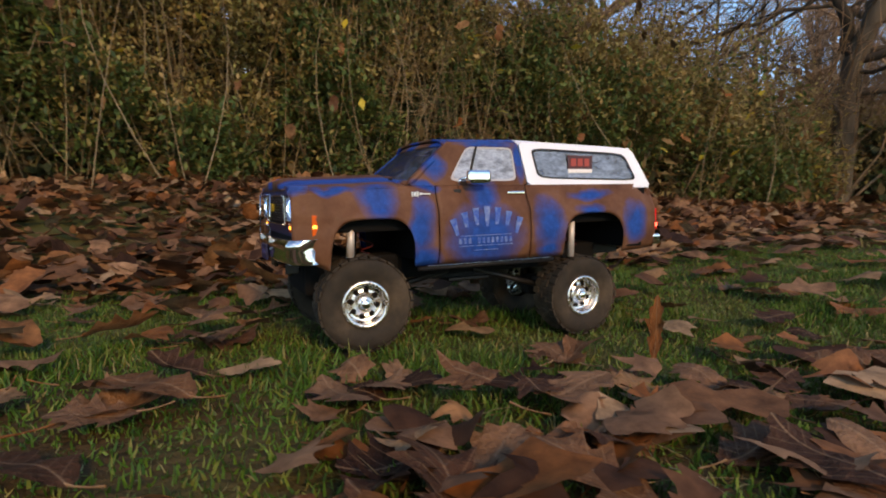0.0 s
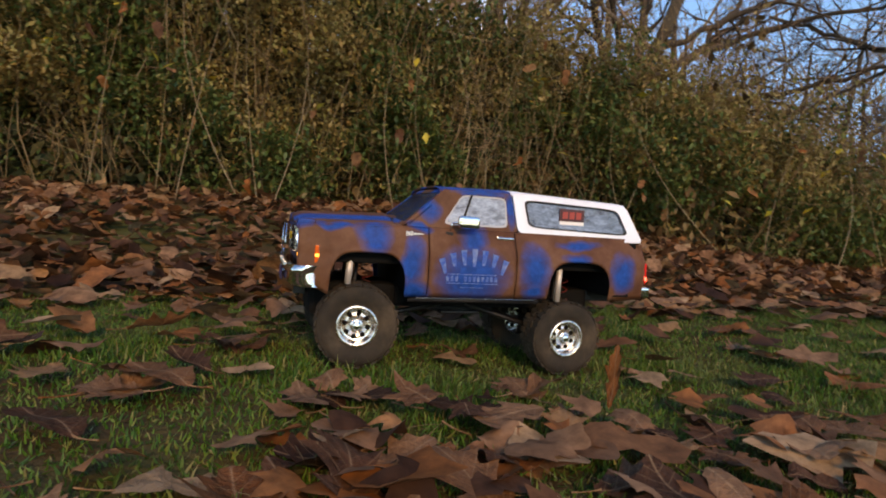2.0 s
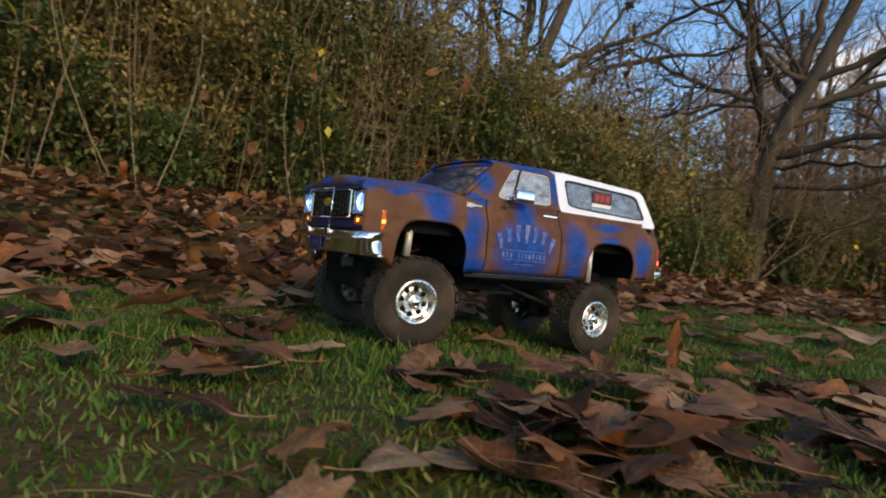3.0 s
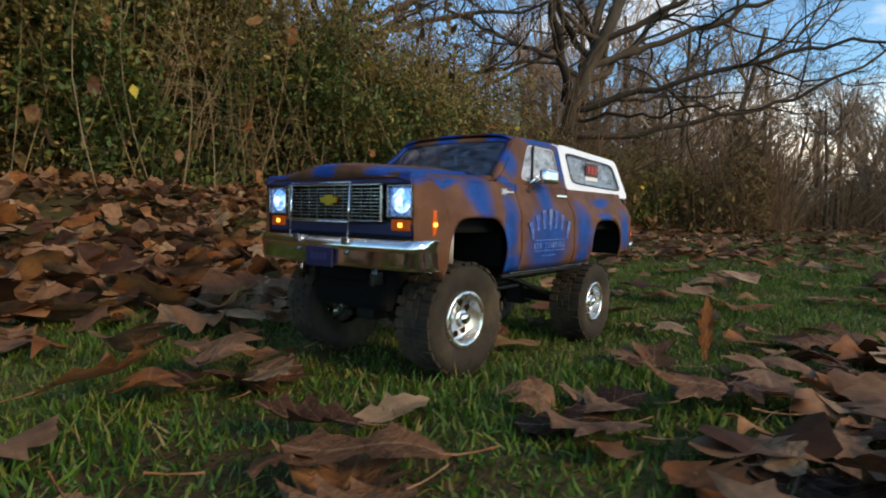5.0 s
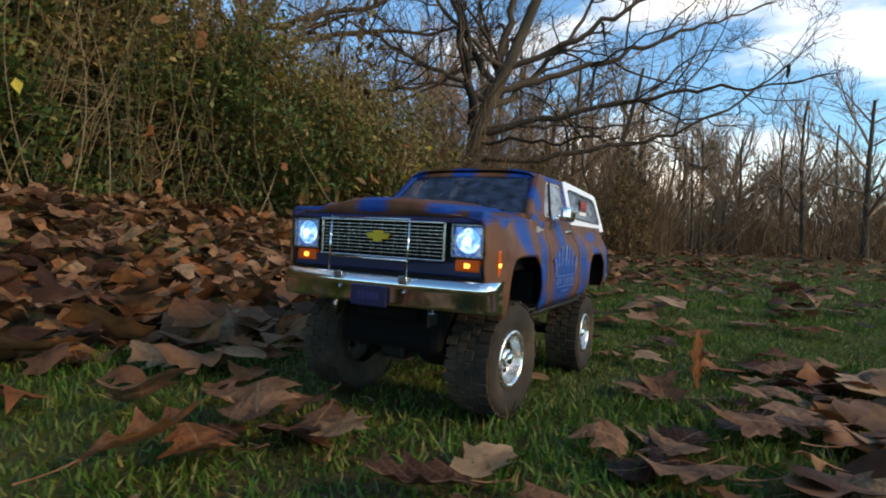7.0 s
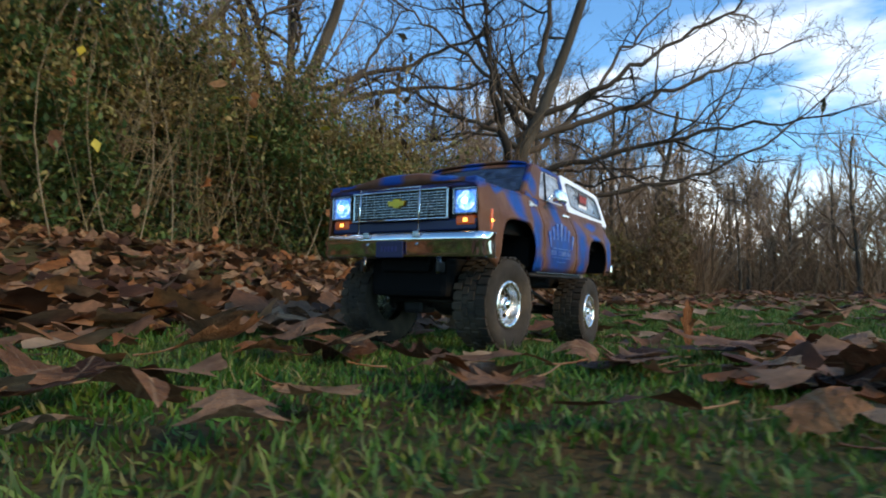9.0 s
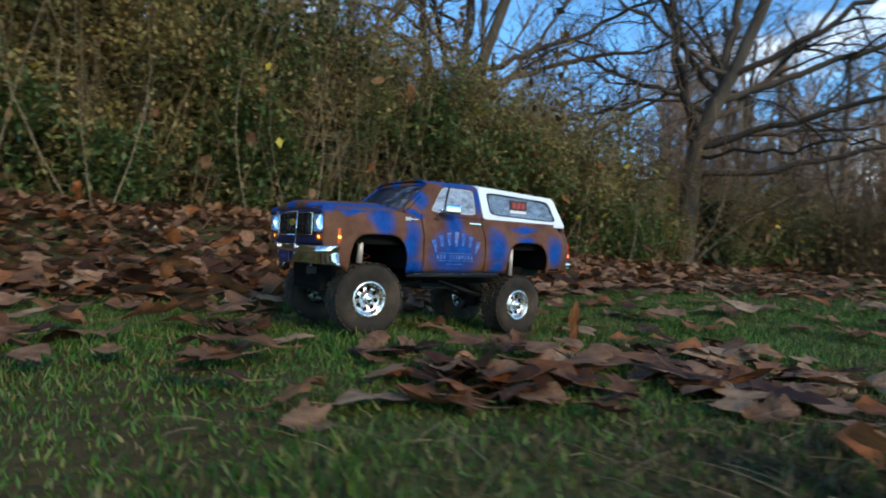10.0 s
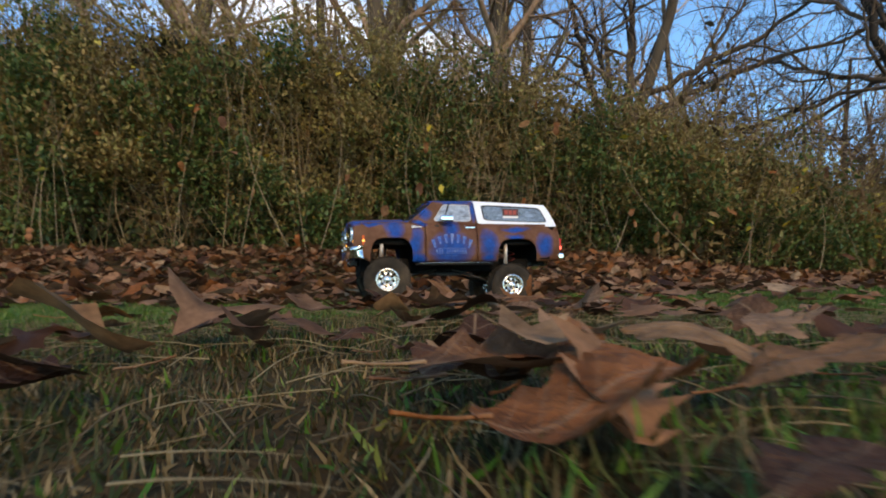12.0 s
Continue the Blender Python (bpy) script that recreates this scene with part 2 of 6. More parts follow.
M_CHROME = plain("chrome", (0.82, 0.83, 0.84), 0.09, 1.0)
M_BEZEL = plain("dull_chrome", (0.26, 0.27, 0.29), 0.25, 1.0)
M_SATIN = plain("satin_metal", (0.74, 0.72, 0.68), 0.24, 0.92)
M_BLACK = plain("black_plastic", (0.007, 0.007, 0.008), 0.6)
M_STEEL = plain("dark_steel", (0.035, 0.032, 0.03), 0.45, 0.8)
# near-black that puts the shade of hollows into the colour
M_CAVITY_SHADE = plain("cavity_shade", (0.006, 0.006, 0.006), 0.9, 0, 0, 0.1)
M_TYRE = noisy("muddy_rubber", [(0.3, (0.010, 0.008, 0.006)), (0.5, (0.030, 0.022, 0.014)), (0.72, (0.090, 0.062, 0.038))], 20, 0.9, 0, 0.5, 0.001, None, 240)
M_WHITE = noisy("white_top", [(0.2, (0.66, 0.71, 0.78)), (0.6, (0.76, 0.82, 0.90))], 14, 0.35, 0, 0.05, 0.0003, None, 300)
M_GOLD = plain("gold_badge", (0.55, 0.38, 0.05), 0.35, 0.7)
M_NAVY = plain("navy_plate", (0.012, 0.012, 0.055), 0.4)
M_LETTER = noisy("pale_letter", [(0.38, (0.006, 0.07, 0.34)), (0.55, (0.09, 0.16, 0.38)), (0.7, (0.2, 0.27, 0.45))], 130, 0.6, 0, 0.0)
M_SILVER_LETTER = plain("silver_letter", (0.70, 0.70, 0.70), 0.3, 0.6)
M_RED = plain("dark_print", (0.075, 0.028, 0.032), 0.5)
M_PAPER = plain("paper", (0.75, 0.75, 0.75), 0.6)
M_HEAD = plain("lit_headlamp", (0.20, 0.50, 1.0), 0.12, 0, 0.95)
# no lamp itself: the lamplight falling on it is put in as emission
M_HEADRIM = plain("reflector_glow", (0.14, 0.34, 0.9), 0.14, 0.7, 0.22)
for m_lamp, stops in ((M_HEAD, [(0.36, (0.02, 0.16, 0.75)), (0.5, (0.14, 0.46, 1.0)), (0.62, (0.65, 0.88, 1.0))]), (M_HEADRIM, [(0.36, (0.01, 0.05, 0.30)), (0.5, (0.08, 0.26, 0.85)), (0.64, (0.55, 0.80, 1.0))])):
    # fluted glass: bright and deep blue facets put into the lens and reflector glow
    flute = noise_node(m_lamp.node_tree, 190, 2, 0.5)
    facet = ramp_node(m_lamp.node_tree, stops)
    m_lamp.node_tree.links.new(flute.outputs["Fac"], facet.inputs["Fac"])
    m_lamp.node_tree.links.new(facet.outputs["Color"], m_lamp.node_tree.nodes["Principled BSDF"].inputs["Emission Color"])
M_HEAD_CORE = plain("headlamp_core", (0.62, 0.82, 1.0), 0.15, 0, 3.0)
M_AMBER = plain("amber_lens", (0.55, 0.085, 0.010), 0.2, 0, 0.10)
M_AMBER_LIT = plain("lit_amber_bulb", (1.0, 0.45, 0.08), 0.2, 0, 2.6)
M_REDLENS = plain("red_lens", (0.50, 0.015, 0.015), 0.2, 0, 0.25)
M_SHOCK = plain("pale_shock", (0.55, 0.50, 0.45), 0.4, 0.4)
M_SPRING = plain("red_spring", (0.10, 0.012, 0.01), 0.4)


def glass(name, tint, rough, alpha):
    m, nt, b = mat(name, rough, 0.0, 0.8)
    b.inputs["Base Color"].default_value = (*tint, 1)
    tr = nt.nodes.new("ShaderNodeBsdfTransparent")
    tr.inputs["Color"].default_value = (0.55, 0.6, 0.65, 1)
    n = noise_node(nt, 70, 6, 0.75, (0.7, 1, 1.6))
    r = ramp_node(nt, [(0.38, (alpha - 0.38,) * 3), (0.62, (min(1, alpha + 0.2),) * 3)])
    nt.links.new(n.outputs["Fac"], r.inputs["Fac"])
    ms = nt.nodes.new("ShaderNodeMixShader")
    nt.links.new(r.outputs["Color"], ms.inputs["Fac"])
    nt.links.new(tr.outputs["BSDF"], ms.inputs[1])
    nt.links.new(b.outputs["BSDF"], ms.inputs[2])
    nt.links.new(ms.outputs["Shader"], nt.nodes["Material Output"].inputs["Surface"])
    return m


# the bluish tints stand for sky reflected in the panes; noise streaks them
M_GLASS = glass("sky_tint_window", (0.27, 0.36, 0.47), 0.08, 0.7)
M_SIDEGLASS = glass("pale_sky_tint_window", (0.44, 0.53, 0.64), 0.12, 0.74)

# spray-painted truck shell: bright blue showing between rust-brown patches
BLUE_SPOTS = [(-0.278, 0.205, 0.012, 0.010), (-0.235, 0.199, 0.026, 0.004), (-0.183, 0.188, 0.019, 0.022), (-0.126, 0.155, 0.015, 0.032),
              (-0.128, 0.115, 0.022, 0.016), (-0.030, 0.192, 0.020, 0.020), (-0.035, 0.138, 0.046, 0.036), (0.066, 0.150, 0.022, 0.030),
              (0.145, 0.190, 0.030, 0.007), (0.135, 0.168, 0.020, 0.008), (0.222, 0.150, 0.022, 0.026), (0.066, 0.116, 0.015, 0.012),
              (-0.100, 0.235, 0.016, 0.014), (0.028, 0.240, 0.008, 0.022), (-0.02, 0.262, 0.035, 0.006), (-0.118, 0.206, 0.016, 0.006)]


def paint_material():
    m, nt, b = mat("patchy_paint", 0.45, 0.0, 0.15)
    co = nt.nodes.new("ShaderNodeTexCoord")
    sp = nt.nodes.new("ShaderNodeSeparateXYZ")
    nt.links.new(co.outputs["Object"], sp.inputs["Vector"])

    def math_node(op, a, c=None, clamp=False):
        n = nt.nodes.new("ShaderNodeMath")
        n.operation, n.use_clamp = op, clamp
        for k, v in enumerate((a, c)):
            if v is None:
                continue
            if isinstance(v, (int, float)):
                n.inputs[k].default_value = v
            else:
                nt.links.new(v, n.inputs[k])
        return n.outputs[0]
    X, Y, Z = sp.outputs
    warp = noise_node(nt, 22, 2, 0.5)
    wsep = nt.nodes.new("ShaderNodeSeparateXYZ")
    nt.links.new(warp.outputs["Color"], wsep.inputs["Vector"])
    X = math_node("ADD", X, math_node("MULTIPLY", math_node("SUBTRACT", wsep.outputs[0], 0.5), 0.026))
    Zw = math_node("ADD", Z, math_node("MULTIPLY", math_node("SUBTRACT", wsep.outputs[2], 0.5), 0.026))
    total = None
    for x, z, rx, rz in BLUE_SPOTS:
        dx = math_node("POWER", math_node("DIVIDE", math_node("SUBTRACT", X, x), rx), 2.0)
        dz = math_node("POWER", math_node("DIVIDE", math_node("SUBTRACT", Zw, z), rz), 2.0)
        e = math_node("SUBTRACT", 1.04, math_node("MULTIPLY", math_node("ADD", dx, dz), 0.48), True)
        total = e if total is None else math_node("MAXIMUM", total, e)
    # the side patches stop at the bonnet's edge
    high_y = math_node("MULTIPLY", math_node("SUBTRACT", math_node("ABSOLUTE", Y), 0.090), 300.0, True)
    over = math_node("MULTIPLY", math_node("SUBTRACT", Z, 0.228), 300.0, True)
    under = math_node("MULTIPLY", math_node("SUBTRACT", 0.2025, Z), 400.0, True)
    total = math_node("MULTIPLY", total, math_node("MAXIMUM", high_y, math_node("MAXIMUM", over, under)))
    # stripes across the bonnet
    wave = math_node("SINE", math_node("MULTIPLY", math_node("ADD", Y, 0.0105), 85.0))
    hood = math_node("MULTIPLY", math_node("ADD", math_node("MULTIPLY", wave, 1.0), 0.25), math_node("MULTIPLY", math_node("SUBTRACT", Z, 0.2025), 400.0, True), True)
    total = math_node("MAXIMUM", total, hood)
    n1 = noise_node(nt, 26, 4, 0.6)
    n2 = noise_node(nt, 90, 6, 0.7)
    k = math_node("ADD", total, math_node("MULTIPLY", math_node("SUBTRACT", n1.outputs["Fac"], 0.5), 0.5))
    k = math_node("ADD", k, math_node("MULTIPLY", math_node("SUBTRACT", n2.outputs["Fac"], 0.5), 0.3))
    r = ramp_node(nt, [(0.06, (0, 0, 0)), (0.92, (1, 1, 1))])
    nt.links.new(k, r.inputs["Fac"])
    rust = ramp_node(nt, [(0.25, (0.070, 0.028, 0.015)), (0.5, (0.115, 0.050, 0.027)), (0.75, (0.168, 0.080, 0.045))])
    nt.links.new(n1.outputs["Fac"], rust.inputs["Fac"])
    blue = ramp_node(nt, [(0.3, (0.001, 0.034, 0.17)), (0.7, (0.002, 0.068, 0.32))])
    nt.links.new(n2.outputs["Fac"], blue.inputs["Fac"])
    mx = nt.nodes.new("ShaderNodeMix")
    mx.data_type = "RGBA"
    nt.links.new(r.outputs["Color"], mx.inputs["Factor"])
    nt.links.new(rust.outputs["Color"], mx.inputs["A"])
    nt.links.new(blue.outputs["Color"], mx.inputs["B"])
    nt.links.new(mx.outputs["Result"], b.inputs["Base Color"])
    rg = nt.nodes.new("ShaderNodeMapRange")
    rg.inputs["To Min"].default_value, rg.inputs["To Max"].default_value = 0.35, 0.7
    nt.links.new(n2.outputs["Fac"], rg.inputs["Value"])
    nt.links.new(rg.outputs["Result"], b.inputs["Roughness"])
    bump_in(nt, b, n2.outputs["Fac"], 0.12, 0.0006)
    return m


M_PAINT = paint_material()


# ---- mesh helpers ----
def mesh_from(name, verts, faces_flat, n, smooth=False):
    """A mesh from an array of places and one array of n-cornered faces."""
    me = bpy.data.meshes.new(name)
    verts, faces_flat = np.asarray(verts, np.float32), np.asarray(faces_flat, np.int32).ravel()
    cnt = len(faces_flat) // n
    me.vertices.add(len(verts))
    me.vertices.foreach_set("co", verts.ravel())
    me.loops.add(len(faces_flat))
    me.loops.foreach_set("vertex_index", faces_flat)
    me.polygons.add(cnt)
    me.polygons.foreach_set("loop_start", np.arange(0, cnt * n, n, dtype=np.int32))
    if smooth:
        me.polygons.foreach_set("use_smooth", np.ones(cnt, bool))
    me.update(calc_edges=True)
    return me


def scatter(verts, faces, rots, places, scales):
    """Copies of one small shape, joined: rots (N,3,3), places (N,3), scales (N,) or (N,3)."""
    v, f = np.asarray(verts, float), np.asarray(faces, int)
    s = np.asarray(scales, float)
    s = s[:, None] * np.ones(3) if s.ndim == 1 else s
    out = np.einsum("nij,nkj->nki", rots, v[None] * s[:, None, :]) + places[:, None, :]
    idx = f[None] + (np.arange(len(places)) * len(v))[:, None, None]
    return out.reshape(-1, 3), idx.reshape(-1, f.shape[1])


def rotations(yaw, pitch, roll):
    cy, sy, cp, sp, cr, sr = np.cos(yaw), np.sin(yaw), np.cos(pitch), np.sin(pitch), np.cos(roll), np.sin(roll)
    o, i = np.zeros_like(cy), np.ones_like(cy)
    rz = np.stack([cy, -sy, o, sy, cy, o, o, o, i], -1).reshape(-1, 3, 3)
    rx = np.stack([i, o, o, o, cp, -sp, o, sp, cp], -1).reshape(-1, 3, 3)
    ry = np.stack([cr, o, sr, o, i, o, -sr, o, cr], -1).reshape(-1, 3, 3)
    return rz @ rx @ ry


def set_mat(me, material):
    me.materials.append(material)
    return me


def part(name, bm, material, parent, label=""):
    """Links a bmesh (or mesh) as one mesh object under a thing or a part."""
    if isinstance(bm, bmesh.types.BMesh):
        me = bpy.data.meshes.new(name)
        bmesh.ops.recalc_face_normals(bm, faces=bm.faces)
        bm.to_mesh(me)
        bm.free()
        me.materials.append(material)
    else:
        me = bm
        if not me.materials:
            me.materials.append(material)
    ob = new(name, me)
    ob.parent = parent
    if label:
        tagged(ob, label)
    return ob


def smooth(bm, yes=True):
    for f in bm.faces:
        f.smooth = yes
    return bm


def box(x0, x1, y0, y1, z0, z1, bevel=0.0, seg=2):
    bm = bmesh.new()
    bmesh.ops.create_cube(bm, size=1, matrix=Matrix.Translation(((x0 + x1) / 2, (y0 + y1) / 2, (z0 + z1) / 2)) @ Matrix.Diagonal((x1 - x0, y1 - y0, z1 - z0, 1)))
    if bevel:
        bmesh.ops.bevel(bm, geom=bm.edges[:], offset=bevel, segments=seg, affect="EDGES", profile=0.6)
    return bm


def tube_between(a, c, r0, r1=None, seg=10, cap=True):
    a, c = Vector(a), Vector(c)
    bm = bmesh.new()
    q = (c - a).to_track_quat("Z", "Y").to_matrix().to_4x4()
    bmesh.ops.create_cone(bm, cap_ends=cap, segments=seg, radius1=r0, radius2=r0 if r1 is None else r1, depth=(c - a).length, matrix=Matrix.Translation((a + c) / 2) @ q)
    return smooth(bm)


def merge(*bms):
    out = bmesh.new()
    for b in bms:
        me = bpy.data.meshes.new("tmp")
        b.to_mesh(me)
        b.free()
        out.from_mesh(me)
        bpy.data.meshes.remove(me)
    return out


def lathe(profile, seg=36):
    """Turns (radius, y) round the y axis."""
    bm = bmesh.new()
    rings = [[bm.verts.new((r * math.cos(2 * math.pi * k / seg), y, r * math.sin(2 * math.pi * k / seg))) for k in range(seg)] for r, y in profile]
    for a, c in zip(rings, rings[1:]):
        for k in range(seg):
            bm.faces.new((a[k], a[(k + 1) % seg], c[(k + 1) % seg], c[k]))
    return smooth(bm)


def grid_mesh(rows):
    """Faces between rows of places."""
    bm = bmesh.new()
    vs = [[bm.verts.new(p) for p in row] for row in rows]
    for a, c in zip(vs, vs[1:]):
        for k in range(len(a) - 1):
            bm.faces.new((a[k], a[k + 1], c[k + 1], c[k]))
    return smooth(bm)


def thicken(ob, t, offset=-1.0):
    md = ob.modifiers.new("thickness", "SOLIDIFY")
    md.thickness, md.offset = t, offset
    return ob


def tubes(lines, radii, sides):
    """Joined tubes along N lines of M places each; radii (N,M)."""
    lines, radii = np.asarray(lines, float), np.asarray(radii, float)
    n, m, _ = lines.shape
    d = np.gradient(lines, axis=1)
    d /= np.linalg.norm(d, axis=2, keepdims=True) + 1e-9
    ref = np.where(np.abs(d[:, :1, 2:3]) > 0.8, np.array([1.0, 0, 0]), np.array([0, 0, 1.0]))
    u = np.cross(d, np.broadcast_to(ref, d.shape))
    u /= np.linalg.norm(u, axis=2, keepdims=True) + 1e-9
    v = np.cross(d, u)
    a = np.arange(sides) * 2 * np.pi / sides
    ring = u[:, :, None] * np.cos(a)[None, None, :, None] + v[:, :, None] * np.sin(a)[None, None, :, None]
    verts = (lines[:, :, None] + ring * radii[:, :, None, None]).reshape(-1, 3)
    i = np.arange(m - 1)[:, None] * sides + np.arange(sides)[None]
    j = np.arange(m - 1)[:, None] * sides + (np.arange(sides)[None] + 1) % sides
    q = np.stack([i, j, j + sides, i + sides], -1).reshape(-1, 4)
    faces = q[None] + (np.arange(n) * m * sides)[:, None, None]
    return verts, faces.reshape(-1, 4)


def join(pieces):
    vs, fs, base = [], [], 0
    for v, f in pieces:
        vs.append(v)
        fs.append(f + base)
        base += len(v)
    return np.concatenate(vs), np.concatenate(fs)


rng = np.random.default_rng(7)


def step(a, c, x):
    t = np.clip((np.asarray(x, float) - a) / (c - a), 0, 1)
    return t * t * (3 - 2 * t)


def ground_z(x, y):
    """The height of the ground: nearly flat, with a leafy bank that rises to the hedge."""
    x, y = np.asarray(x, float), np.asarray(y, float)
    z = -(0.0055 + 0.010 * np.tanh(x / 0.18)) * np.exp(-((x / 1.2) ** 2 + (y / 1.0) ** 2))
    z = z + 0.27 * step(0.9, 2.9, y) * (1 - 0.85 * step(1.2, 4.2, x)) * (1 - step(6, 12, y))
    z = z + 0.006 * np.sin(3.1 * x + 1.3 * y) * np.sin(2.3 * y - 0.7 * x) + 0.012 * np.sin(0.9 * x + 2) * np.sin(0.8 * y + 1) * step(0.6, 2.0, np.hypot(x, y))
    return z


# ---- ground: one sheet to the horizon ----
gu = np.linspace(-1, 1, 181)
gx, gy = np.meshgrid(np.sinh(gu * 7.2) * 0.6, np.sinh(gu * 7.2) * 0.6, indexing="ij")
gv = np.stack([gx, gy, ground_z(gx, gy) - 0.004], -1).reshape(-1, 3)
k = (np.arange(180)[:, None] * 181 + np.arange(180)[None]).ravel()
ground = new("ground", set_mat(mesh_from("ground", gv, np.stack([k, k + 181, k + 182, k + 1], -1), 4, True), M_SOIL))
tagged(ground, "dark damp soil under grass and fallen leaves", "ground", kind="structure")


# ---- fallen leaves ----
def oak_leaf(seed, rows=27):
    """An oak leaf: three or four pairs of slanting, pointed lobes with deep bays between."""
    r = np.random.default_rng(seed)
    y = np.linspace(0, 1, rows)
    pairs = int(r.integers(2, 4))

    def edge():
        at = np.linspace(0.27, 0.74, pairs) + r.normal(0, 0.02, pairs)
        reach = np.interp(np.linspace(0, 1, pairs), [0, 0.5, 1], [0.20, 0.29, 0.20]) * r.uniform(0.85, 1.15, pairs)
        w = np.interp(y, [0, 0.08, 0.5, 0.9, 1.0], [0.012, 0.07, 0.125, 0.105, 0.004])
        for c, g in zip(at, reach):
            t = np.clip(1 - np.abs(y - c) / (0.44 / pairs), 0, 1)
            w = np.maximum(w, 0.10 + g * t ** 0.75 * (1 + 0.14 * np.sin(44 * y + 9 * c)))
        return np.where((y < 0.03) | (y > 0.985), 0.01, w)
    wl, wr = edge(), edge()
    up = lambda w: y + 0.42 * np.maximum(w - 0.10, 0)
    left, mid, right = np.stack([-wl, up(wl), 0 * y], -1), np.stack([0 * y, y, 0 * y], -1), np.stack([wr, up(wr), 0 * y], -1)
    v = np.stack([left, left * 0.5 + mid * 0.5, mid, right * 0.5 + mid * 0.5, right], 1).reshape(-1, 3)
    f = []
    for a in range(rows - 1):
        for c in range(4):
            i = a * 5 + c
            f += [(i, i + 1, i + 6), (i, i + 6, i + 5)]
    return v - (0, 0.5, 0), np.array(f)


def maple_leaf(seed, n=56):
    r = np.random.default_rng(seed)
    th = np.linspace(-np.pi, np.pi, n, endpoint=False)
    rad = np.full(n, 0.3)
    for c, length, wide in ((0, 0.56, 0.3), (0.95, 0.46, 0.3), (-0.95, 0.46, 0.3), (1.95, 0.34, 0.34), (-1.95, 0.34, 0.34), (0.38, 0.36, 0.1), (-0.38, 0.36, 0.1), (1.35, 0.32, 0.12), (-1.35, 0.32, 0.12)):
        rad = np.maximum(rad, 0.14 + length * r.uniform(0.85, 1.1) * np.exp(-np.abs((th - c) / wide) ** 1.6))
    rad *= 1 + 0.05 * np.sin(th * 23 + r.uniform(0, 6)) + r.uniform(-0.04, 0.04, n)
    out = np.stack([np.sin(th) * rad, np.cos(th) * rad, 0 * th], -1)
    out = out * 0.66
    v = np.concatenate([[(0, 0, 0)], out * 0.5, out])
    f = []
    for a in range(n):
        c = (a + 1) % n
        f += [(0, 1 + c, 1 + a), (1 + a, 1 + c, 1 + n + c), (1 + a, 1 + n + c, 1 + n + a)]
    return v, np.array(f)


def curled(v, seed):
    r = np.random.default_rng(seed + 50)
    v = v.copy()
    x, y = v[:, 0], v[:, 1]
    a, c, d, e = r.uniform(-0.5, 0.85), r.uniform(-0.4, 0.5), r.uniform(0, 6), r.uniform(0.03, 0.08)
    v[:, 2] = a * x * x + c * y * y + e * np.sin(7 * x + d) + e * np.sin(6 * y + 2 * d) + 0.05 * np.abs(x)
    stem = np.array([(-0.012, -0.45, 0), (0.012, -0.45, 0), (0.03, -0.78, 0.06)])
    return v, stem


def leaf_shapes(rows, rim):
    shapes = []
    for s in range(14):
        lv, lf = oak_leaf(s, rows) if s < 9 else maple_leaf(s, rim)
        lv, stem = curled(lv, s)
        lf = np.concatenate([lf, [[len(lv), len(lv) + 1, len(lv) + 2]]])
        shapes.append((np.concatenate([lv, stem]), lf))
    return shapes


LEAVES, LEAVES_MID, LEAVES_FAR, LEAVES_TINY = leaf_shapes(23, 36), leaf_shapes(15, 26), leaf_shapes(10, 16), leaf_shapes(7, 12)

# a lane kept clear of tall blades and upright leaves
LANE = np.array([(-0.39, -0.76, 0.19), (-0.25, -0.79, 0.18), (-0.31, -0.85, 0.18), (-0.34, -0.86, 0.21), (-0.48, -0.78, 0.14), (-0.63, -0.54, 0.19), (-0.7, -0.39, 0.14), (-0.76, -0.31, 0.12), (-0.74, -0.32, 0.18), (-0.84, -0.41, 0.1), (-0.79, -0.6, 0.17), (-0.64, -0.89, 0.16), (-0.51, -1.03, 0.12), (-0.43, -1.15, 0.09), (-0.44, -1.32, 0.06), (-0.41, -1.49, 0.06)])
DENSE = np.concatenate([LANE[:-1] + (LANE[1:] - LANE[:-1]) * q for q in np.linspace(0, 1, 8)])
WHEELS = [(-0.1975, 0.087), (-0.1975, -0.087), (0.132, 0.084), (0.132, -0.084)]


def clear_of_path(p, d):
    return np.min(np.linalg.norm(p[:, None] - DENSE[None], axis=2), axis=1) > d


def off_truck(p, grow=0.0):
    ok = np.ones(len(p), bool)
    for wx, wy in WHEELS:
        ok &= ~((np.abs(p[:, 0] - wx) < 0.06 + grow) & (np.abs(p[:, 1] - wy) < 0.035 + grow))
    return ok


def worn_strip(x, y):
    """The trodden strip beside the truck, where leaves lie pressed flat into the grass."""
    wob = 0.05 * np.sin(9 * x + 1) + 0.03 * np.sin(21 * x + 4 * y)
    return step(-0.40, -0.25, x) * (1 - step(0.25, 0.45, x)) * step(-0.70, -0.60, y + wob) * (1 - step(-0.36, -0.20, y + wob))


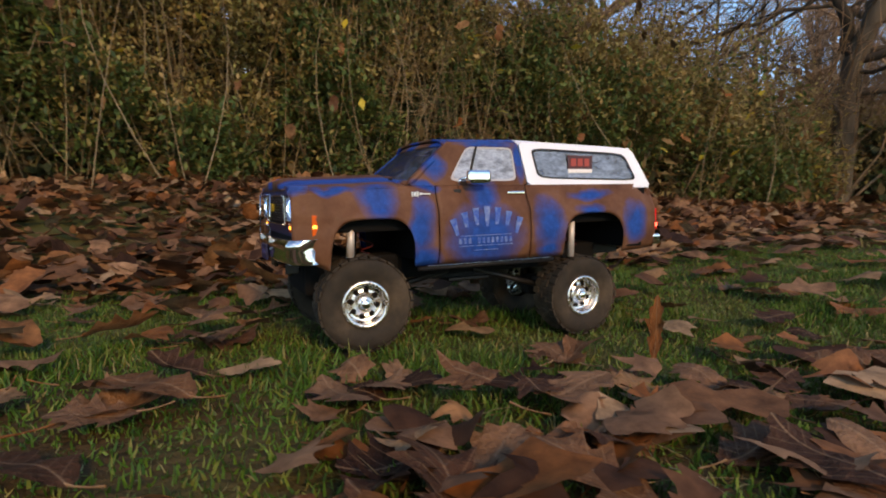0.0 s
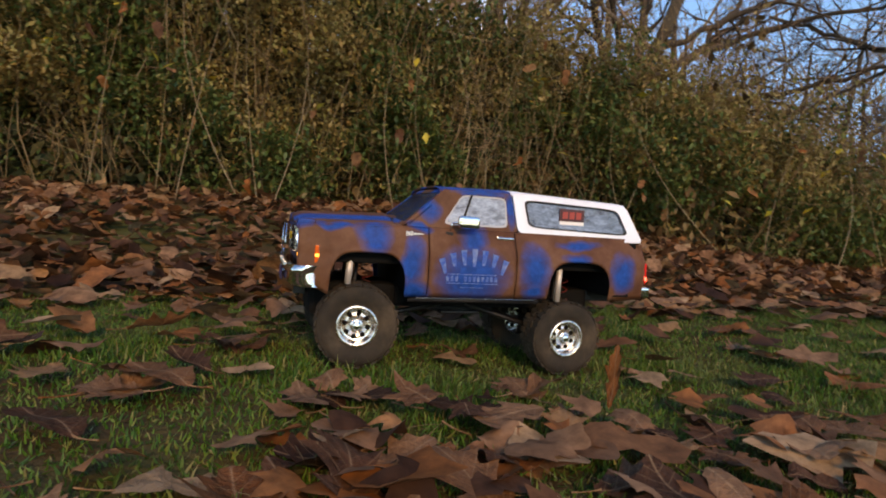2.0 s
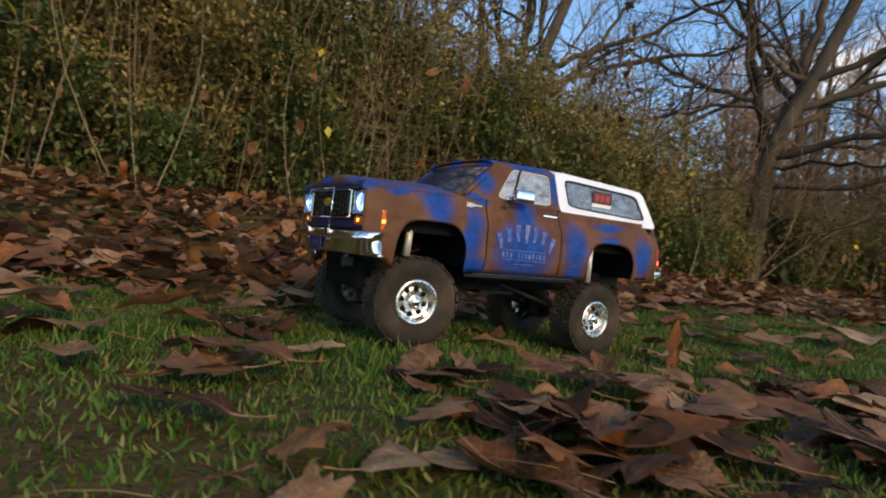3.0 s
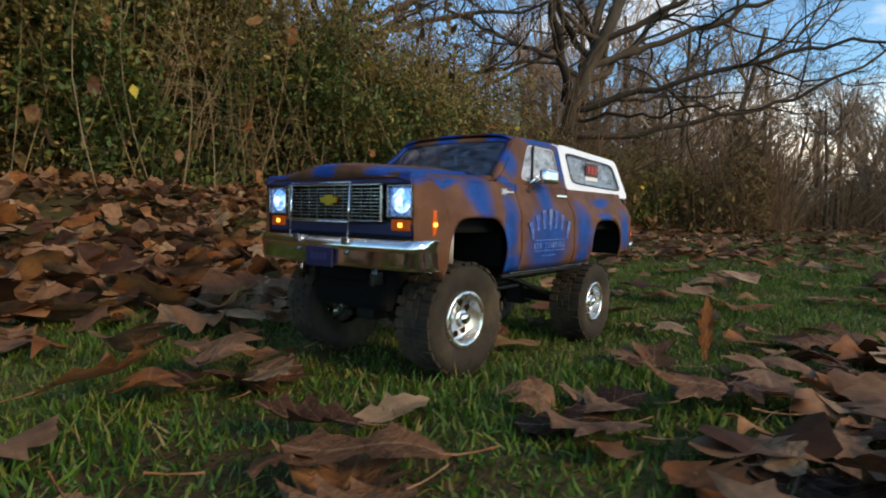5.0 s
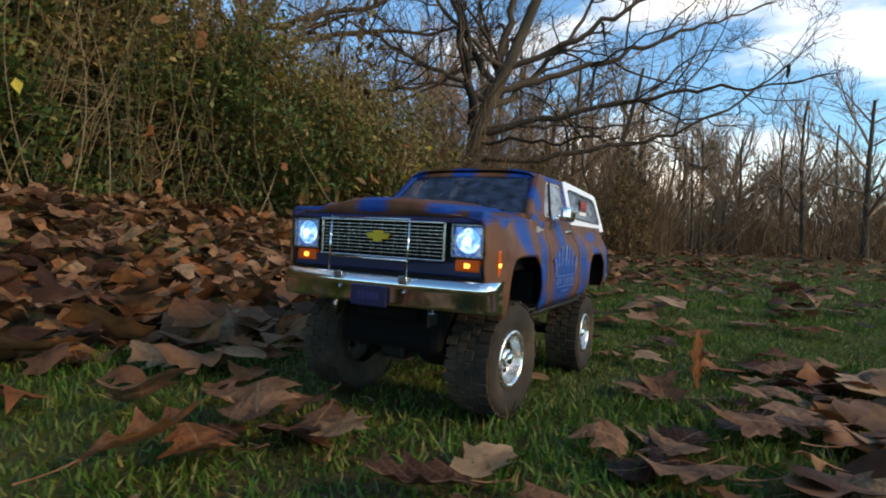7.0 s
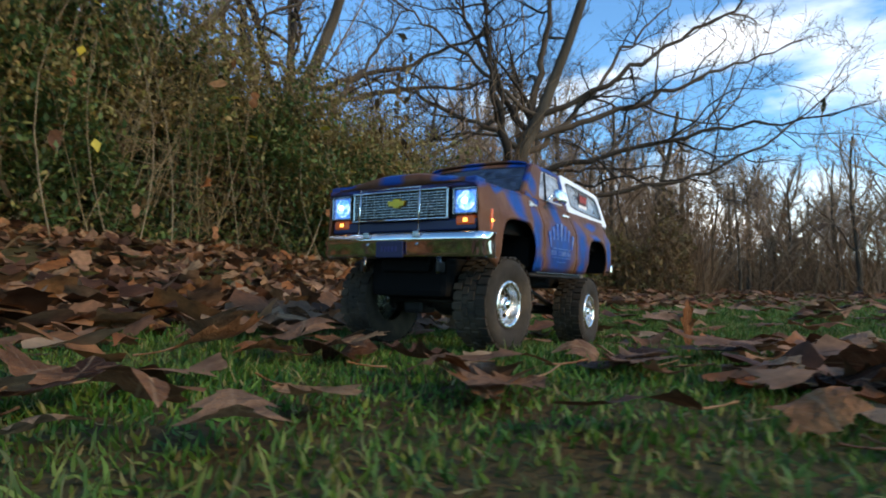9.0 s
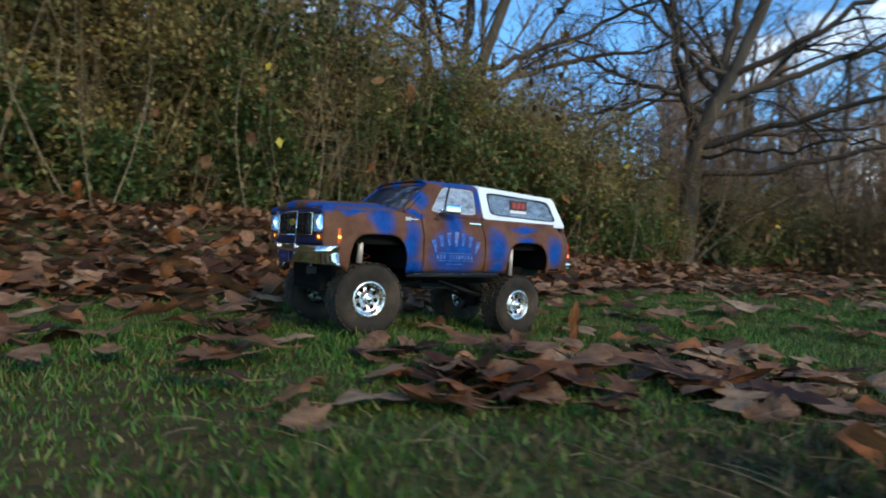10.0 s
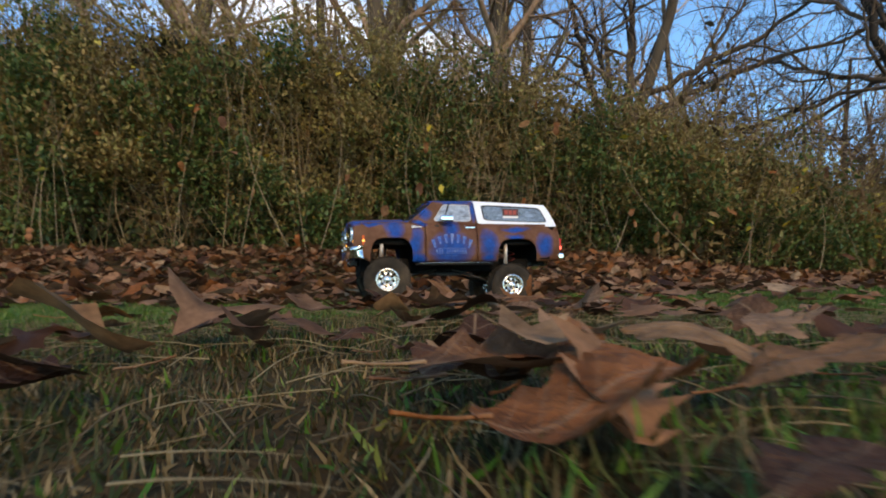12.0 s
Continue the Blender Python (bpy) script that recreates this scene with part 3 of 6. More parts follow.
def leaf_cover(x, y):
    """How thickly leaves lie: deep towards the hedge, thin on the open grass."""
    wob = 0.12 * np.sin(2.7 * x + 0.5) + 0.08 * np.sin(6.1 * x + 3 * y)
    band = step(0.25, 0.75, y + wob + 0.13 * (1 - step(-0.2, 0.5, x)) - 0.8 * step(1.2, 3.0, x))
    worn = worn_strip(x, y)
    rough = step(-0.98, -1.12, y) * step(-0.95, -0.75, x) * (1 - step(0.1, 0.4, x))
    margin = step(-0.95, -0.7, x) * (1 - step(-0.3, -0.05, x)) * step(-0.3, 0.0, y)
    open_grass = 0.048 + 0.06 * margin + 0.36 * worn + 0.15 * rough + 0.26 * step(0.7, 1.8, x)
    return np.clip(np.maximum(band, open_grass), 0, 1)


def edge_fade(q, span):
    """Thins a growth out over the last fifth of its span, so that no straight edge shows."""
    w = 0.2 * (span[1] - span[0])
    return step(0, 1, (q - span[0]) / w) * step(0, 1, (span[1] - q) / w)


def leaf_field(count, xr, yr, size, lift, tilt):
    """Random places and turns for fallen leaves by leaf_cover."""
    x, y = rng.uniform(*xr, count), rng.uniform(*yr, count)
    ok = rng.random(count) < leaf_cover(x, y) * edge_fade(x, xr) * edge_fade(y, yr)
    x, y = x[ok], y[ok]
    n = len(x)
    z = ground_z(x, y) + rng.uniform(0.004, lift, n)
    p = np.stack([x, y, z], -1)
    s = rng.uniform(*size, n) * np.where(y < -0.85, 0.78, 1.0)
    t = np.abs(rng.normal(0, tilt, n))
    # pressed flat on the open grass, looser in the deep litter
    flat = np.where((leaf_cover(x, y) > 0.6) | (y < -0.85), 1.0, 0.55)
    t = np.minimum(t * flat, np.where(flat < 1, 0.16, np.where(y < -0.85, 0.35, 0.6)))
    p[:, 2] += np.sin(t) * s * 0.32 + np.where(y < -0.85, 0.010, 0.0)
    rot = rotations(rng.uniform(0, 6.28, n), t, np.clip(rng.normal(0, tilt, n) * flat, -0.3 * flat - 0.1, 0.3 * flat + 0.1))
    return p, rot, s


def litter(name, label, count, xr, yr, size, lift=0.03, tilt=0.3, d=0.11, shapes=LEAVES_FAR):
    p, rot, s = leaf_field(count, xr, yr, size, lift, tilt)
    ok = clear_of_path(p, np.where(p[:, 1] < -0.85, 0.075, d)) & off_truck(p, 0.03)
    p, rot, s = p[ok], rot[ok], s[ok]
    kind = rng.integers(0, len(LEAVES), len(p))
    pieces = [scatter(*shapes[q], rot[kind == q], p[kind == q], s[kind == q]) for q in range(len(LEAVES)) if np.any(kind == q)]
    v, f = join(pieces)
    return tagged(new(name, set_mat(mesh_from(name, v, f, 3), M_LITTER)), label, "leaves", kind="stuff")


litter("leaf_litter", "brown dry oak and maple leaves carpeting the ground", 12000, (-3.6, 5.4), (-0.4, 3.4), (0.055, 0.125), 0.03, 0.40)
litter("leaf_litter", "brown leaves lying about in the grass", 5200, (-1.9, 1.6), (-2.3, 0.8), (0.05, 0.105), 0.012, 0.2, 0.16, LEAVES_MID)
litter("leaf_litter", "scattered brown leaves across the open grass", 3600, (0.3, 6.2), (-3.8, 1.4), (0.07, 0.14), shapes=LEAVES_TINY)
litter("leaf_litter", "sparse brown leaves over the open grass behind", 2600, (-6.5, 2.5), (-6.5, 1.2), (0.08, 0.14), 0.02, 0.25, 0.3, LEAVES_TINY)
litter("leaf_litter", "brown leaves strewn over the far field", 5000, (3.5, 14), (-8, 6), (0.10, 0.18), 0.05, 0.4, shapes=LEAVES_TINY)

LEAF_MESHES = [set_mat(mesh_from("fallen_leaf", v[:-3], f[:-1], 3), M_LEAF) for v, f in LEAVES]
STALK_LINE = np.array([[(0, -0.42, 0.0), (0.005, -0.55, 0.01), (0.02, -0.68, 0.035), (0.035, -0.8, 0.07)]])
STALKS = []
for v, f in LEAVES:
    sv, sf = tubes(STALK_LINE + (0, 0, float(v[-3, 2]) + 0.02), np.array([[0.012, 0.009, 0.008, 0.011]]), 5)
    STALKS.append(set_mat(mesh_from("stalk", sv, sf, 4), M_LEAF))
fp, frot, fs = leaf_field(2400, (-1.2, 1.0), (-1.75, 0.55), (0.045, 0.10), 0.011, 0.18)
ok = clear_of_path(fp, np.where(fp[:, 1] < -0.85, 0.08, 0.15)) & off_truck(fp, 0.045)
fp, frot, fs = fp[ok][:290], frot[ok][:290], fs[ok][:290]
LEAF_WORDS = ["curled brown oak leaf lying on the grass", "dry lobed brown leaf lying in the grass", "broad dead maple leaf lying flat on the ground"]
for q in range(len(fp)):
    kd = int(rng.integers(0, len(LEAVES)))
    leaf = new("fallen_leaf", LEAF_MESHES[kd])
    leaf.matrix_world = Matrix.Translation(fp[q]) @ Matrix(frot[q].tolist()).to_4x4() @ Matrix.Diagonal((fs[q], fs[q], fs[q], 1))
    part("stalk", STALKS[kd], M_LEAF, leaf)
    tagged(leaf, LEAF_WORDS[2] if kd >= 9 else LEAF_WORDS[kd % 2], "leaf", "fallen leaves round the truck")

# loose drifts where a few leaves have blown together
for cx, cy, count, spread in ((-0.33, -1.28, 7, 0.045), (-0.35, -1.15, 4, 0.04), (-0.20, -0.93, 8, 0.07), (-0.45, -0.17, 5, 0.04), (-0.37, 0.05, 8, 0.06), (-0.65, -0.06, 5, 0.05), (-0.50, -0.32, 1, 0.0), (-0.10, -0.30, 3, 0.05)):
    for q in range(count):
        x, y = cx + rng.normal(0, 1) * spread, cy + rng.normal(0, 1) * spread
        kd, sz = int(rng.integers(0, len(LEAVES))), float(rng.uniform(0.065, 0.105))
        turn, tip, bank = rng.uniform(0, 6.28, 1), np.abs(rng.normal(0, 0.16, 1)), rng.normal(0, 0.16, 1)
        spot = np.array([[x, y, float(ground_z(x, y)) + 0.012 + 0.0025 * q + float(np.sin(tip[0])) * sz * 0.32]])
        if not (clear_of_path(spot, 0.10)[0] and off_truck(spot, 0.05)[0]):
            continue
        leaf = new("fallen_leaf", LEAF_MESHES[kd])
        leaf.matrix_world = Matrix.Translation(spot[0]) @ Matrix(rotations(turn, tip, bank)[0].tolist()).to_4x4() @ Matrix.Diagonal((sz, sz, sz, 1))
        part("stalk", STALKS[kd], M_LEAF, leaf)
        tagged(leaf, LEAF_WORDS[2] if kd >= 9 else LEAF_WORDS[kd % 2], "leaf", "fallen leaves round the truck")

stander = new("fallen_leaf", LEAF_MESHES[2])
stander.matrix_world = Matrix.Translation((0.11, -0.265, float(ground_z(0.11, -0.265)) + 0.040)) @ Matrix.Rotation(radians(-70), 4, "Z") @ Matrix.Rotation(radians(82), 4, "X") @ Matrix.Diagonal((0.030, 0.082, 0.06, 1))
part("stalk", STALKS[2], M_LEAF, stander)
tagged(stander, "narrow curled tan leaf standing on end in the grass", "leaf", "fallen leaves round the truck")

# ---- grass ----
BLADE = (np.array([(-0.5, 0, 0), (0.5, 0, 0), (-0.38, 0.14, 0.6), (0.38, 0.14, 0.6), (0, 0.5, 1.0)]),
         np.array([(0, 1, 3), (0, 3, 2), (2, 3, 4)]))


def grass_patch(name, label, count, xr, yr, height, width, cover, d=0.03, material=M_GRASS, lean=0.15):
    x, y = rng.uniform(*xr, count), rng.uniform(*yr, count)
    ok = rng.random(count) < cover(x, y) * edge_fade(x, xr) * edge_fade(y, yr)
    x, y = x[ok], y[ok]
    p = np.stack([x, y, ground_z(x, y) - 0.004], -1)
    ok = clear_of_path(p, d) & off_truck(p, -0.02)
    p = p[ok]
    n = len(p)
    tuft = 0.6 + 0.8 * (0.5 + 0.5 * np.sin(9 * p[:, 0] + 4 * np.sin(5 * p[:, 1]))) * (0.5 + 0.5 * np.sin(11 * p[:, 1] + 3 * np.sin(7 * p[:, 0])))
    h = rng.uniform(*height, n) * tuft
    sc = np.stack([rng.uniform(*width, n), h * rng.uniform(0.5, 1.6, n), h], -1)
    v, f = scatter(*BLADE, rotations(rng.uniform(0, 6.28, n), rng.normal(lean, 0.65, n), rng.normal(0, 0.5, n)), p, sc)
    return tagged(new(name, set_mat(mesh_from(name, v, f, 3), material)), label, "grass", kind="stuff")


def lawn(x, y):
    patch = 0.55 + 0.45 * np.sin(4.1 * x + 1.7 * np.sin(3 * y)) * np.sin(3.3 * y + 1.1 * np.sin(2.7 * x))
    return np.clip((1 - 0.9 * step(0.3, 0.75, y)) * (0.50 + 0.65 * patch), 0, 1)


grass_patch("grass", "short green winter grass with pale dead blades", 360000, (-1.7, 1.8), (-2.0, 1.1), (0.006, 0.019), (0.0013, 0.0029), lambda x, y: lawn(x, y) * (1 - (0.85 - 0.4 * step(-0.1, 0.25, x) - 0.55 * step(-0.32, -0.12, x) * step(-1.0, -1.1, y)) * step(-0.55, -0.75, y)))
grass_patch("dead_grass", "matted brown and olive dead grass", 230000, (-1.4, 0.7), (-2.0, -0.3), (0.006, 0.019), (0.0010, 0.0021), lambda x, y: step(-0.45, -0.75, y) * (0.65 + 0.35 * np.sin(5 * x + 2) * np.sin(6 * y)), 0.03, M_DRYGRASS, 1.0)
grass_patch("grass", "rough grass of the open ground behind", 26000, (-8, 3), (-8, 1.5), (0.02, 0.045), (0.006, 0.012), lambda x, y: lawn(x, y) * (1 - step(-1.9, -1.4, y) * step(-2.0, -1.5, x) * (1 - step(1.5, 2.2, x))))
grass_patch("grass", "short green grass of the open field", 90000, (0.8, 8), (-6, 1.4), (0.018, 0.036), (0.003, 0.006), lambda x, y: lawn(x, y) * (1 - 0.7 * step(2.5, 5, x)))

n = 2700
sx, sy = rng.uniform(-1.3, 0.7, n), rng.uniform(-1.55, -0.3, n)
keep = rng.random(n) < 0.05 + 0.6 * step(-0.55, -0.8, sy) + 0.75 * np.exp(-(((sx + 0.35) / 0.25) ** 2 + ((sy + 0.62) / 0.15) ** 2))
sx, sy = sx[keep], sy[keep]
n = len(sx)
ang, ln = rng.uniform(0, 6.28, n), rng.uniform(0.03, 0.085, n)
q = np.linspace(0, 1, 5)
rise = rng.uniform(0.03, 0.55, n) ** 1.2
lines = np.stack([sx[:, None] + np.cos(ang)[:, None] * ln[:, None] * q, sy[:, None] + np.sin(ang)[:, None] * ln[:, None] * q,
                  ground_z(sx, sy)[:, None] + 0.006 + ln[:, None] * rise[:, None] * (q - 0.75 * q * q)], -1)
ok = np.all([clear_of_path(lines[:, j], 0.05) for j in range(5)], axis=0)
v, f = tubes(lines[ok], np.full((ok.sum(), 5), 0.00048) * (1.1 - q), 3)
tagged(new("straw", set_mat(mesh_from("straw", v, f, 4), M_STRAW)), "pale dead grass stalks lying over the lawn", "grass", kind="stuff")

# ---- the hedge: tall shrubs side by side ----
SPRIG = (np.array([(0, 0, 0), (-0.24, 0.45, 0.07), (0.24, 0.45, 0.07), (0, 1, -0.06)]),
         np.array([(0, 3, 1), (0, 2, 3)]))


def patches(x, y, z):
    """A smooth field from -1 to 1 that varies over a foot or two: where one growth gives way to another."""
    return (np.sin(3.1 * x + 1.7 * np.sin(2.3 * z + x) + 0.4) * np.sin(2.6 * z + 1.3 * np.sin(1.9 * x) + 1.1 * y)
            + 0.6 * np.sin(7.3 * x + 2.1 * np.sin(4.1 * z)) * np.sin(6.1 * z + 1.7 * np.sin(5.3 * x))) / 1.3


def shrub(cx, cy, wide, high, green, seed):
    """One tall hedge shrub: dry stems, and many small leaves in clumps. green: the share of evergreen leaves."""
    global rng
    rng = np.random.default_rng(seed)
    base = float(ground_z(cx, cy))
    thing = new("shrub")
    thing.location = (cx, cy, base - 0.02)
    # stems
    n = int(76 * wide)
    x0, y0 = rng.uniform(-wide / 2, wide / 2, n), rng.uniform(-0.05, 0.8, n)
    q = np.linspace(0, 1, 7)
    hh = high * rng.uniform(0.5, 1.12, n)
    lean, lean_y = rng.normal(0, 0.24, n) * hh, rng.normal(-0.04, 0.10, n) * hh
    bow = rng.normal(0, 0.11, n) * hh
    wob = rng.normal(0, 0.022, (n, 7))
    lines = np.stack([x0[:, None] + lean[:, None] * q + bow[:, None] * np.sin(q * 3.1) + wob, y0[:, None] + lean_y[:, None] * q + 0.28 * (1 - q) ** 2 + wob[:, ::-1], hh[:, None] * q], -1)
    v, f = tubes(lines, rng.uniform(0.0014, 0.0040, n)[:, None] * (1.05 - 0.75 * q)[None], 4)
    # side twigs
    m = n * 11
    pick, at = rng.integers(0, n, m), rng.integers(1, 6, m)
    s0 = lines[pick, at]
    ta, tl = rng.uniform(0, 6.28, m), rng.uniform(0.08, 0.42, m)
    up = rng.uniform(-0.25, 0.9, m)
    q2 = np.linspace(0, 1, 3)
    tw = np.stack([s0[:, 0:1] + (np.cos(ta) * tl)[:, None] * q2, s0[:, 1:2] + (np.sin(ta) * tl * 0.7)[:, None] * q2, s0[:, 2:3] + (up * tl)[:, None] * q2 * (1.2 - 0.4 * q2)], -1)
    tw[:, :, 2] = np.maximum(tw[:, :, 2], 0.01)
    v2, f2 = tubes(tw, rng.uniform(0.0007, 0.0016, m)[:, None] * (1.1 - 0.7 * q2)[None], 3)
    part("stem_tangle", set_mat(mesh_from("stem_tangle", *join([(v, f), (v2, f2)]), 4), M_STEM), M_STEM, thing, "tangle of thin tan stems and twigs")
    # thin whips that stand out above the crown, each with a few leaves
    n = int(46 * wide)
    x0, y0, hh = rng.uniform(-wide / 2, wide / 2, n), rng.uniform(-0.1, 0.8, n), high * rng.uniform(0.85, 1.32, n)
    lean, bow = rng.normal(0, 0.14, n) * hh, rng.normal(0, 0.05, n) * hh
    lines = np.stack([x0[:, None] + lean[:, None] * q + bow[:, None] * np.sin(q * 3.1), y0[:, None] + rng.normal(0, 0.05, n)[:, None] * q + 0.28 * (1 - q) ** 2, hh[:, None] * q], -1)
    v, f = tubes(lines, rng.uniform(0.0018, 0.0038, n)[:, None] * (1.05 - 0.8 * q)[None], 4)
    side = n * 9
    pick, at = rng.integers(0, n, side), rng.uniform(0.5, 1.0, side)
    k0 = np.minimum((at * 6).astype(int), 5)
    s1 = lines[pick, k0] + (lines[pick, k0 + 1] - lines[pick, k0]) * (at * 6 - k0)[:, None]
    ta, tl = rng.uniform(0, 6.28, side), rng.uniform(0.06, 0.30, side)
    sprays = np.stack([s1[:, 0:1] + (np.cos(ta) * tl * 0.7)[:, None] * q2, s1[:, 1:2] + (np.sin(ta) * tl * 0.5)[:, None] * q2, s1[:, 2:3] + tl[:, None] * q2 * 0.8], -1)
    v2, f2 = tubes(sprays, rng.uniform(0.0008, 0.0015, side)[:, None] * (1.1 - 0.7 * q2)[None], 3)
    tagged(part("whip_growth", set_mat(mesh_from("whip_growth", *join([(v, f), (v2, f2)]), 4), M_STEM), M_STEM, thing, "thin brown whips above the crown"), kind="stuff")
    k = n * 26
    pick = rng.integers(0, side, k)
    p = sprays[pick, rng.integers(1, 3, k)] + rng.normal(0, 0.03, (k, 3))
    vv, ff = scatter(*SPRIG, rotations(rng.uniform(0, 6.28, k), rng.normal(0.3, 0.7, k), rng.normal(0, 0.6, k)), p, rng.uniform(0.02, 0.045, k))
    part("whip_leaves", set_mat(mesh_from("whip_leaves", vv, ff, 3), M_BUSH_BROWN), M_BUSH_BROWN, thing, "sparse withered leaves on the whips")
    # a few long pale canes at the front
    n = int(2 * wide) + 1
    x0, hh = rng.uniform(-wide / 2, wide / 2, n), high * rng.uniform(0.5, 0.95, n)
    lean, bow = rng.normal(0, 0.3, n) * hh, rng.normal(0, 0.08, n) * hh
    lines = np.stack([x0[:, None] + lean[:, None] * q + bow[:, None] * np.sin(q * 3.1), np.full((n, 7), -0.22) + rng.normal(0, 0.05, n)[:, None] * q, hh[:, None] * q], -1)
    v, f = tubes(lines, rng.uniform(0.0022, 0.0042, n)[:, None] * (1.05 - 0.7 * q)[None], 5)
    part("cane_growth", set_mat(mesh_from("cane_growth", v, f, 4), M_CANE), M_CANE, thing, "long pale dry canes")["kind"] = "stuff"
    # leaves, in clumps round twig ends
    for name, material, size, words in (("evergreen_foliage", M_BUSH_GREEN, (0.030, 0.060), "small dark evergreen leaves"), ("withered_foliage", M_BUSH_BROWN, (0.022, 0.050), "olive and brown withered leaves")):
        count = int(27000 * wide * high / 1.7)
        c = count // 14 + 1
        pc = rng.integers(0, m, c)
        centre = tw[pc, -1]
        centre = np.where(rng.random((c, 1)) < 0.35, np.stack([rng.uniform(-wide / 2, wide / 2, c), rng.uniform(-0.12, 0.5, c), rng.uniform(0.0, high * 0.95, c) ** 1.0], -1), centre)
        which = rng.integers(0, c, count)
        p = centre[which] + rng.normal(0, 1, (count, 3)) * rng.uniform(0.025, 0.10, c)[which][:, None]
        p[:, 2] = np.abs(p[:, 2] - 0.02) + 0.02
        p[:, 1] = np.where(p[:, 1] < -0.3, -0.3 + rng.uniform(0, 0.2, count), p[:, 1])
        p[:, 1] += 0.30 * (1 - np.clip(p[:, 2] / high, 0, 1)) ** 2 - 0.36 * patches((p[:, 0] + cx) * 0.75 + 3.0, 0.0, p[:, 2] * 0.8 + 1.0)
        field = patches(p[:, 0] + cx, p[:, 1] + cy, p[:, 2]) + 0.9 * (green - 0.5) * 2 + 1.5 * (0.40 - p[:, 2] / high) + rng.normal(0, 0.25, count)
        keep = (rng.random(count) < 1.15 - 0.6 * step(0.75, 1.1, p[:, 2] / high)) & ((field > 0) == (name == "evergreen_foliage")) & (rng.random(count) < (1.0 if name == "evergreen_foliage" else 0.62 + 0.2 * step(0.0, 0.5, p[:, 2] / high)))
        p = p[keep]
        k = len(p)
        vv, ff = scatter(*SPRIG, rotations(rng.uniform(0, 6.28, k), rng.normal(0.3, 0.7, k), rng.normal(0, 0.6, k)), p, rng.uniform(*size, k))
        part(name, set_mat(mesh_from(name, vv, ff, 3), material), material, thing, words)
    # a few broad yellow leaves, and fallen leaves caught in the twigs
    k = int(5 * wide) + 1
    p = np.stack([rng.uniform(-wide / 2, wide / 2, k), rng.uniform(-0.24, -0.12, k), high * rng.uniform(0.25, 0.85, k)], -1)
    vv, ff = scatter(*SPRIG, rotations(rng.uniform(0, 6.28, k), rng.normal(0.2, 0.5, k), rng.normal(0, 0.5, k)), p, np.stack([rng.uniform(0.07, 0.11, k), rng.uniform(0.06, 0.10, k), rng.uniform(0.06, 0.10, k)], -1))
    part("yellow_leaves", set_mat(mesh_from("yellow_leaves", vv, ff, 3), M_YELLOW), M_YELLOW, thing, "bright yellow autumn leaves")
    k = int(6 * wide) + 1
    p = np.stack([rng.uniform(-wide / 2, wide / 2, k), rng.uniform(-0.22, -0.08, k), high * rng.uniform(0.02, 0.9, k) ** 1.5], -1)
    rot = rotations(rng.uniform(0, 6.28, k), rng.normal(1.0, 0.5, k), rng.normal(0, 0.5, k))
    vv, ff = join([scatter(*LEAVES_FAR[int(q3)], rot[q3:q3 + 1], p[q3:q3 + 1], rng.uniform(0.06, 0.11, 1)) for q3 in range(min(k, len(LEAVES_FAR)))])
    part("caught_leaves", set_mat(mesh_from("caught_leaves", vv, ff, 3), M_LITTER), M_LITTER, thing, "brown fallen leaves caught in the twigs")
    # deep inner foliage, the shade inside the hedge put into its dark colour
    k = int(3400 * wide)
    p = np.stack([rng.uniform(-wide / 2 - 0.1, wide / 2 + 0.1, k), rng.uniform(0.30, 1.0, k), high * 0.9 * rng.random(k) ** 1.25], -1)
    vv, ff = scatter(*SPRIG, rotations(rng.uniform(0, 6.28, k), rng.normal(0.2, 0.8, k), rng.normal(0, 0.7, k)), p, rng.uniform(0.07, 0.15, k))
    part("inner_foliage", set_mat(mesh_from("inner_foliage", vv, ff, 3), M_DEAD_SHADE_LEAF), M_DEAD_SHADE_LEAF, thing, "leaves deep inside, coloured dark for the shade there")
    kindword = "dense evergreen hedge shrub with small dark leaves" if green > 0.6 else "leggy hedge shrub of dry tan stems and withered leaves" if green < 0.35 else "mixed hedge shrub, half evergreen, half withered stems"
    return tagged(thing, kindword, "shrub", "hedge along the leafy bank")


HEDGE = [(-2.6, 2.85, 1.2, 1.9, 0.55), (-1.7, 2.8, 1.1, 1.9, 0.50), (-0.8, 2.75, 1.1, 1.85, 0.56), (0.1, 2.75, 1.1, 1.8, 0.52), (0.95, 2.7, 1.0, 1.66, 0.50),
         (1.75, 2.65, 1.0, 1.50, 0.50), (2.45, 2.5, 0.95, 1.36, 0.62), (3.05, 2.3, 0.9, 1.22, 0.66), (3.65, 2.15, 0.9, 1.05, 0.5), (4.3, 2.2, 0.9, 0.82, 0.3), (5.0, 2.4, 1.0, 0.75, 0.2), (5.9, 2.7, 1.1, 0.7, 0.15), (5.7, 1.75, 1.1, 0.80, 0.6), (6.7, 1.65, 1.1, 0.72, 0.4)]
for q, row in enumerate(HEDGE):
    shrub(*row, 101 + q)


# ---- bare trees ----
def branch_lines(start, direction, length, bend, droop, rg, m=8):
    """One branch as m places from start along direction, bending at random."""
    pts, d = [np.array(start, float)], np.array(direction, float)
    d /= np.linalg.norm(d)
    for _ in range(m - 1):
        d = d + rg.normal(0, bend, 3) + np.array([0, 0, droop])
        d /= np.linalg.norm(d)
        pts.append(pts[-1] + d * length / (m - 1))
    return np.array(pts)


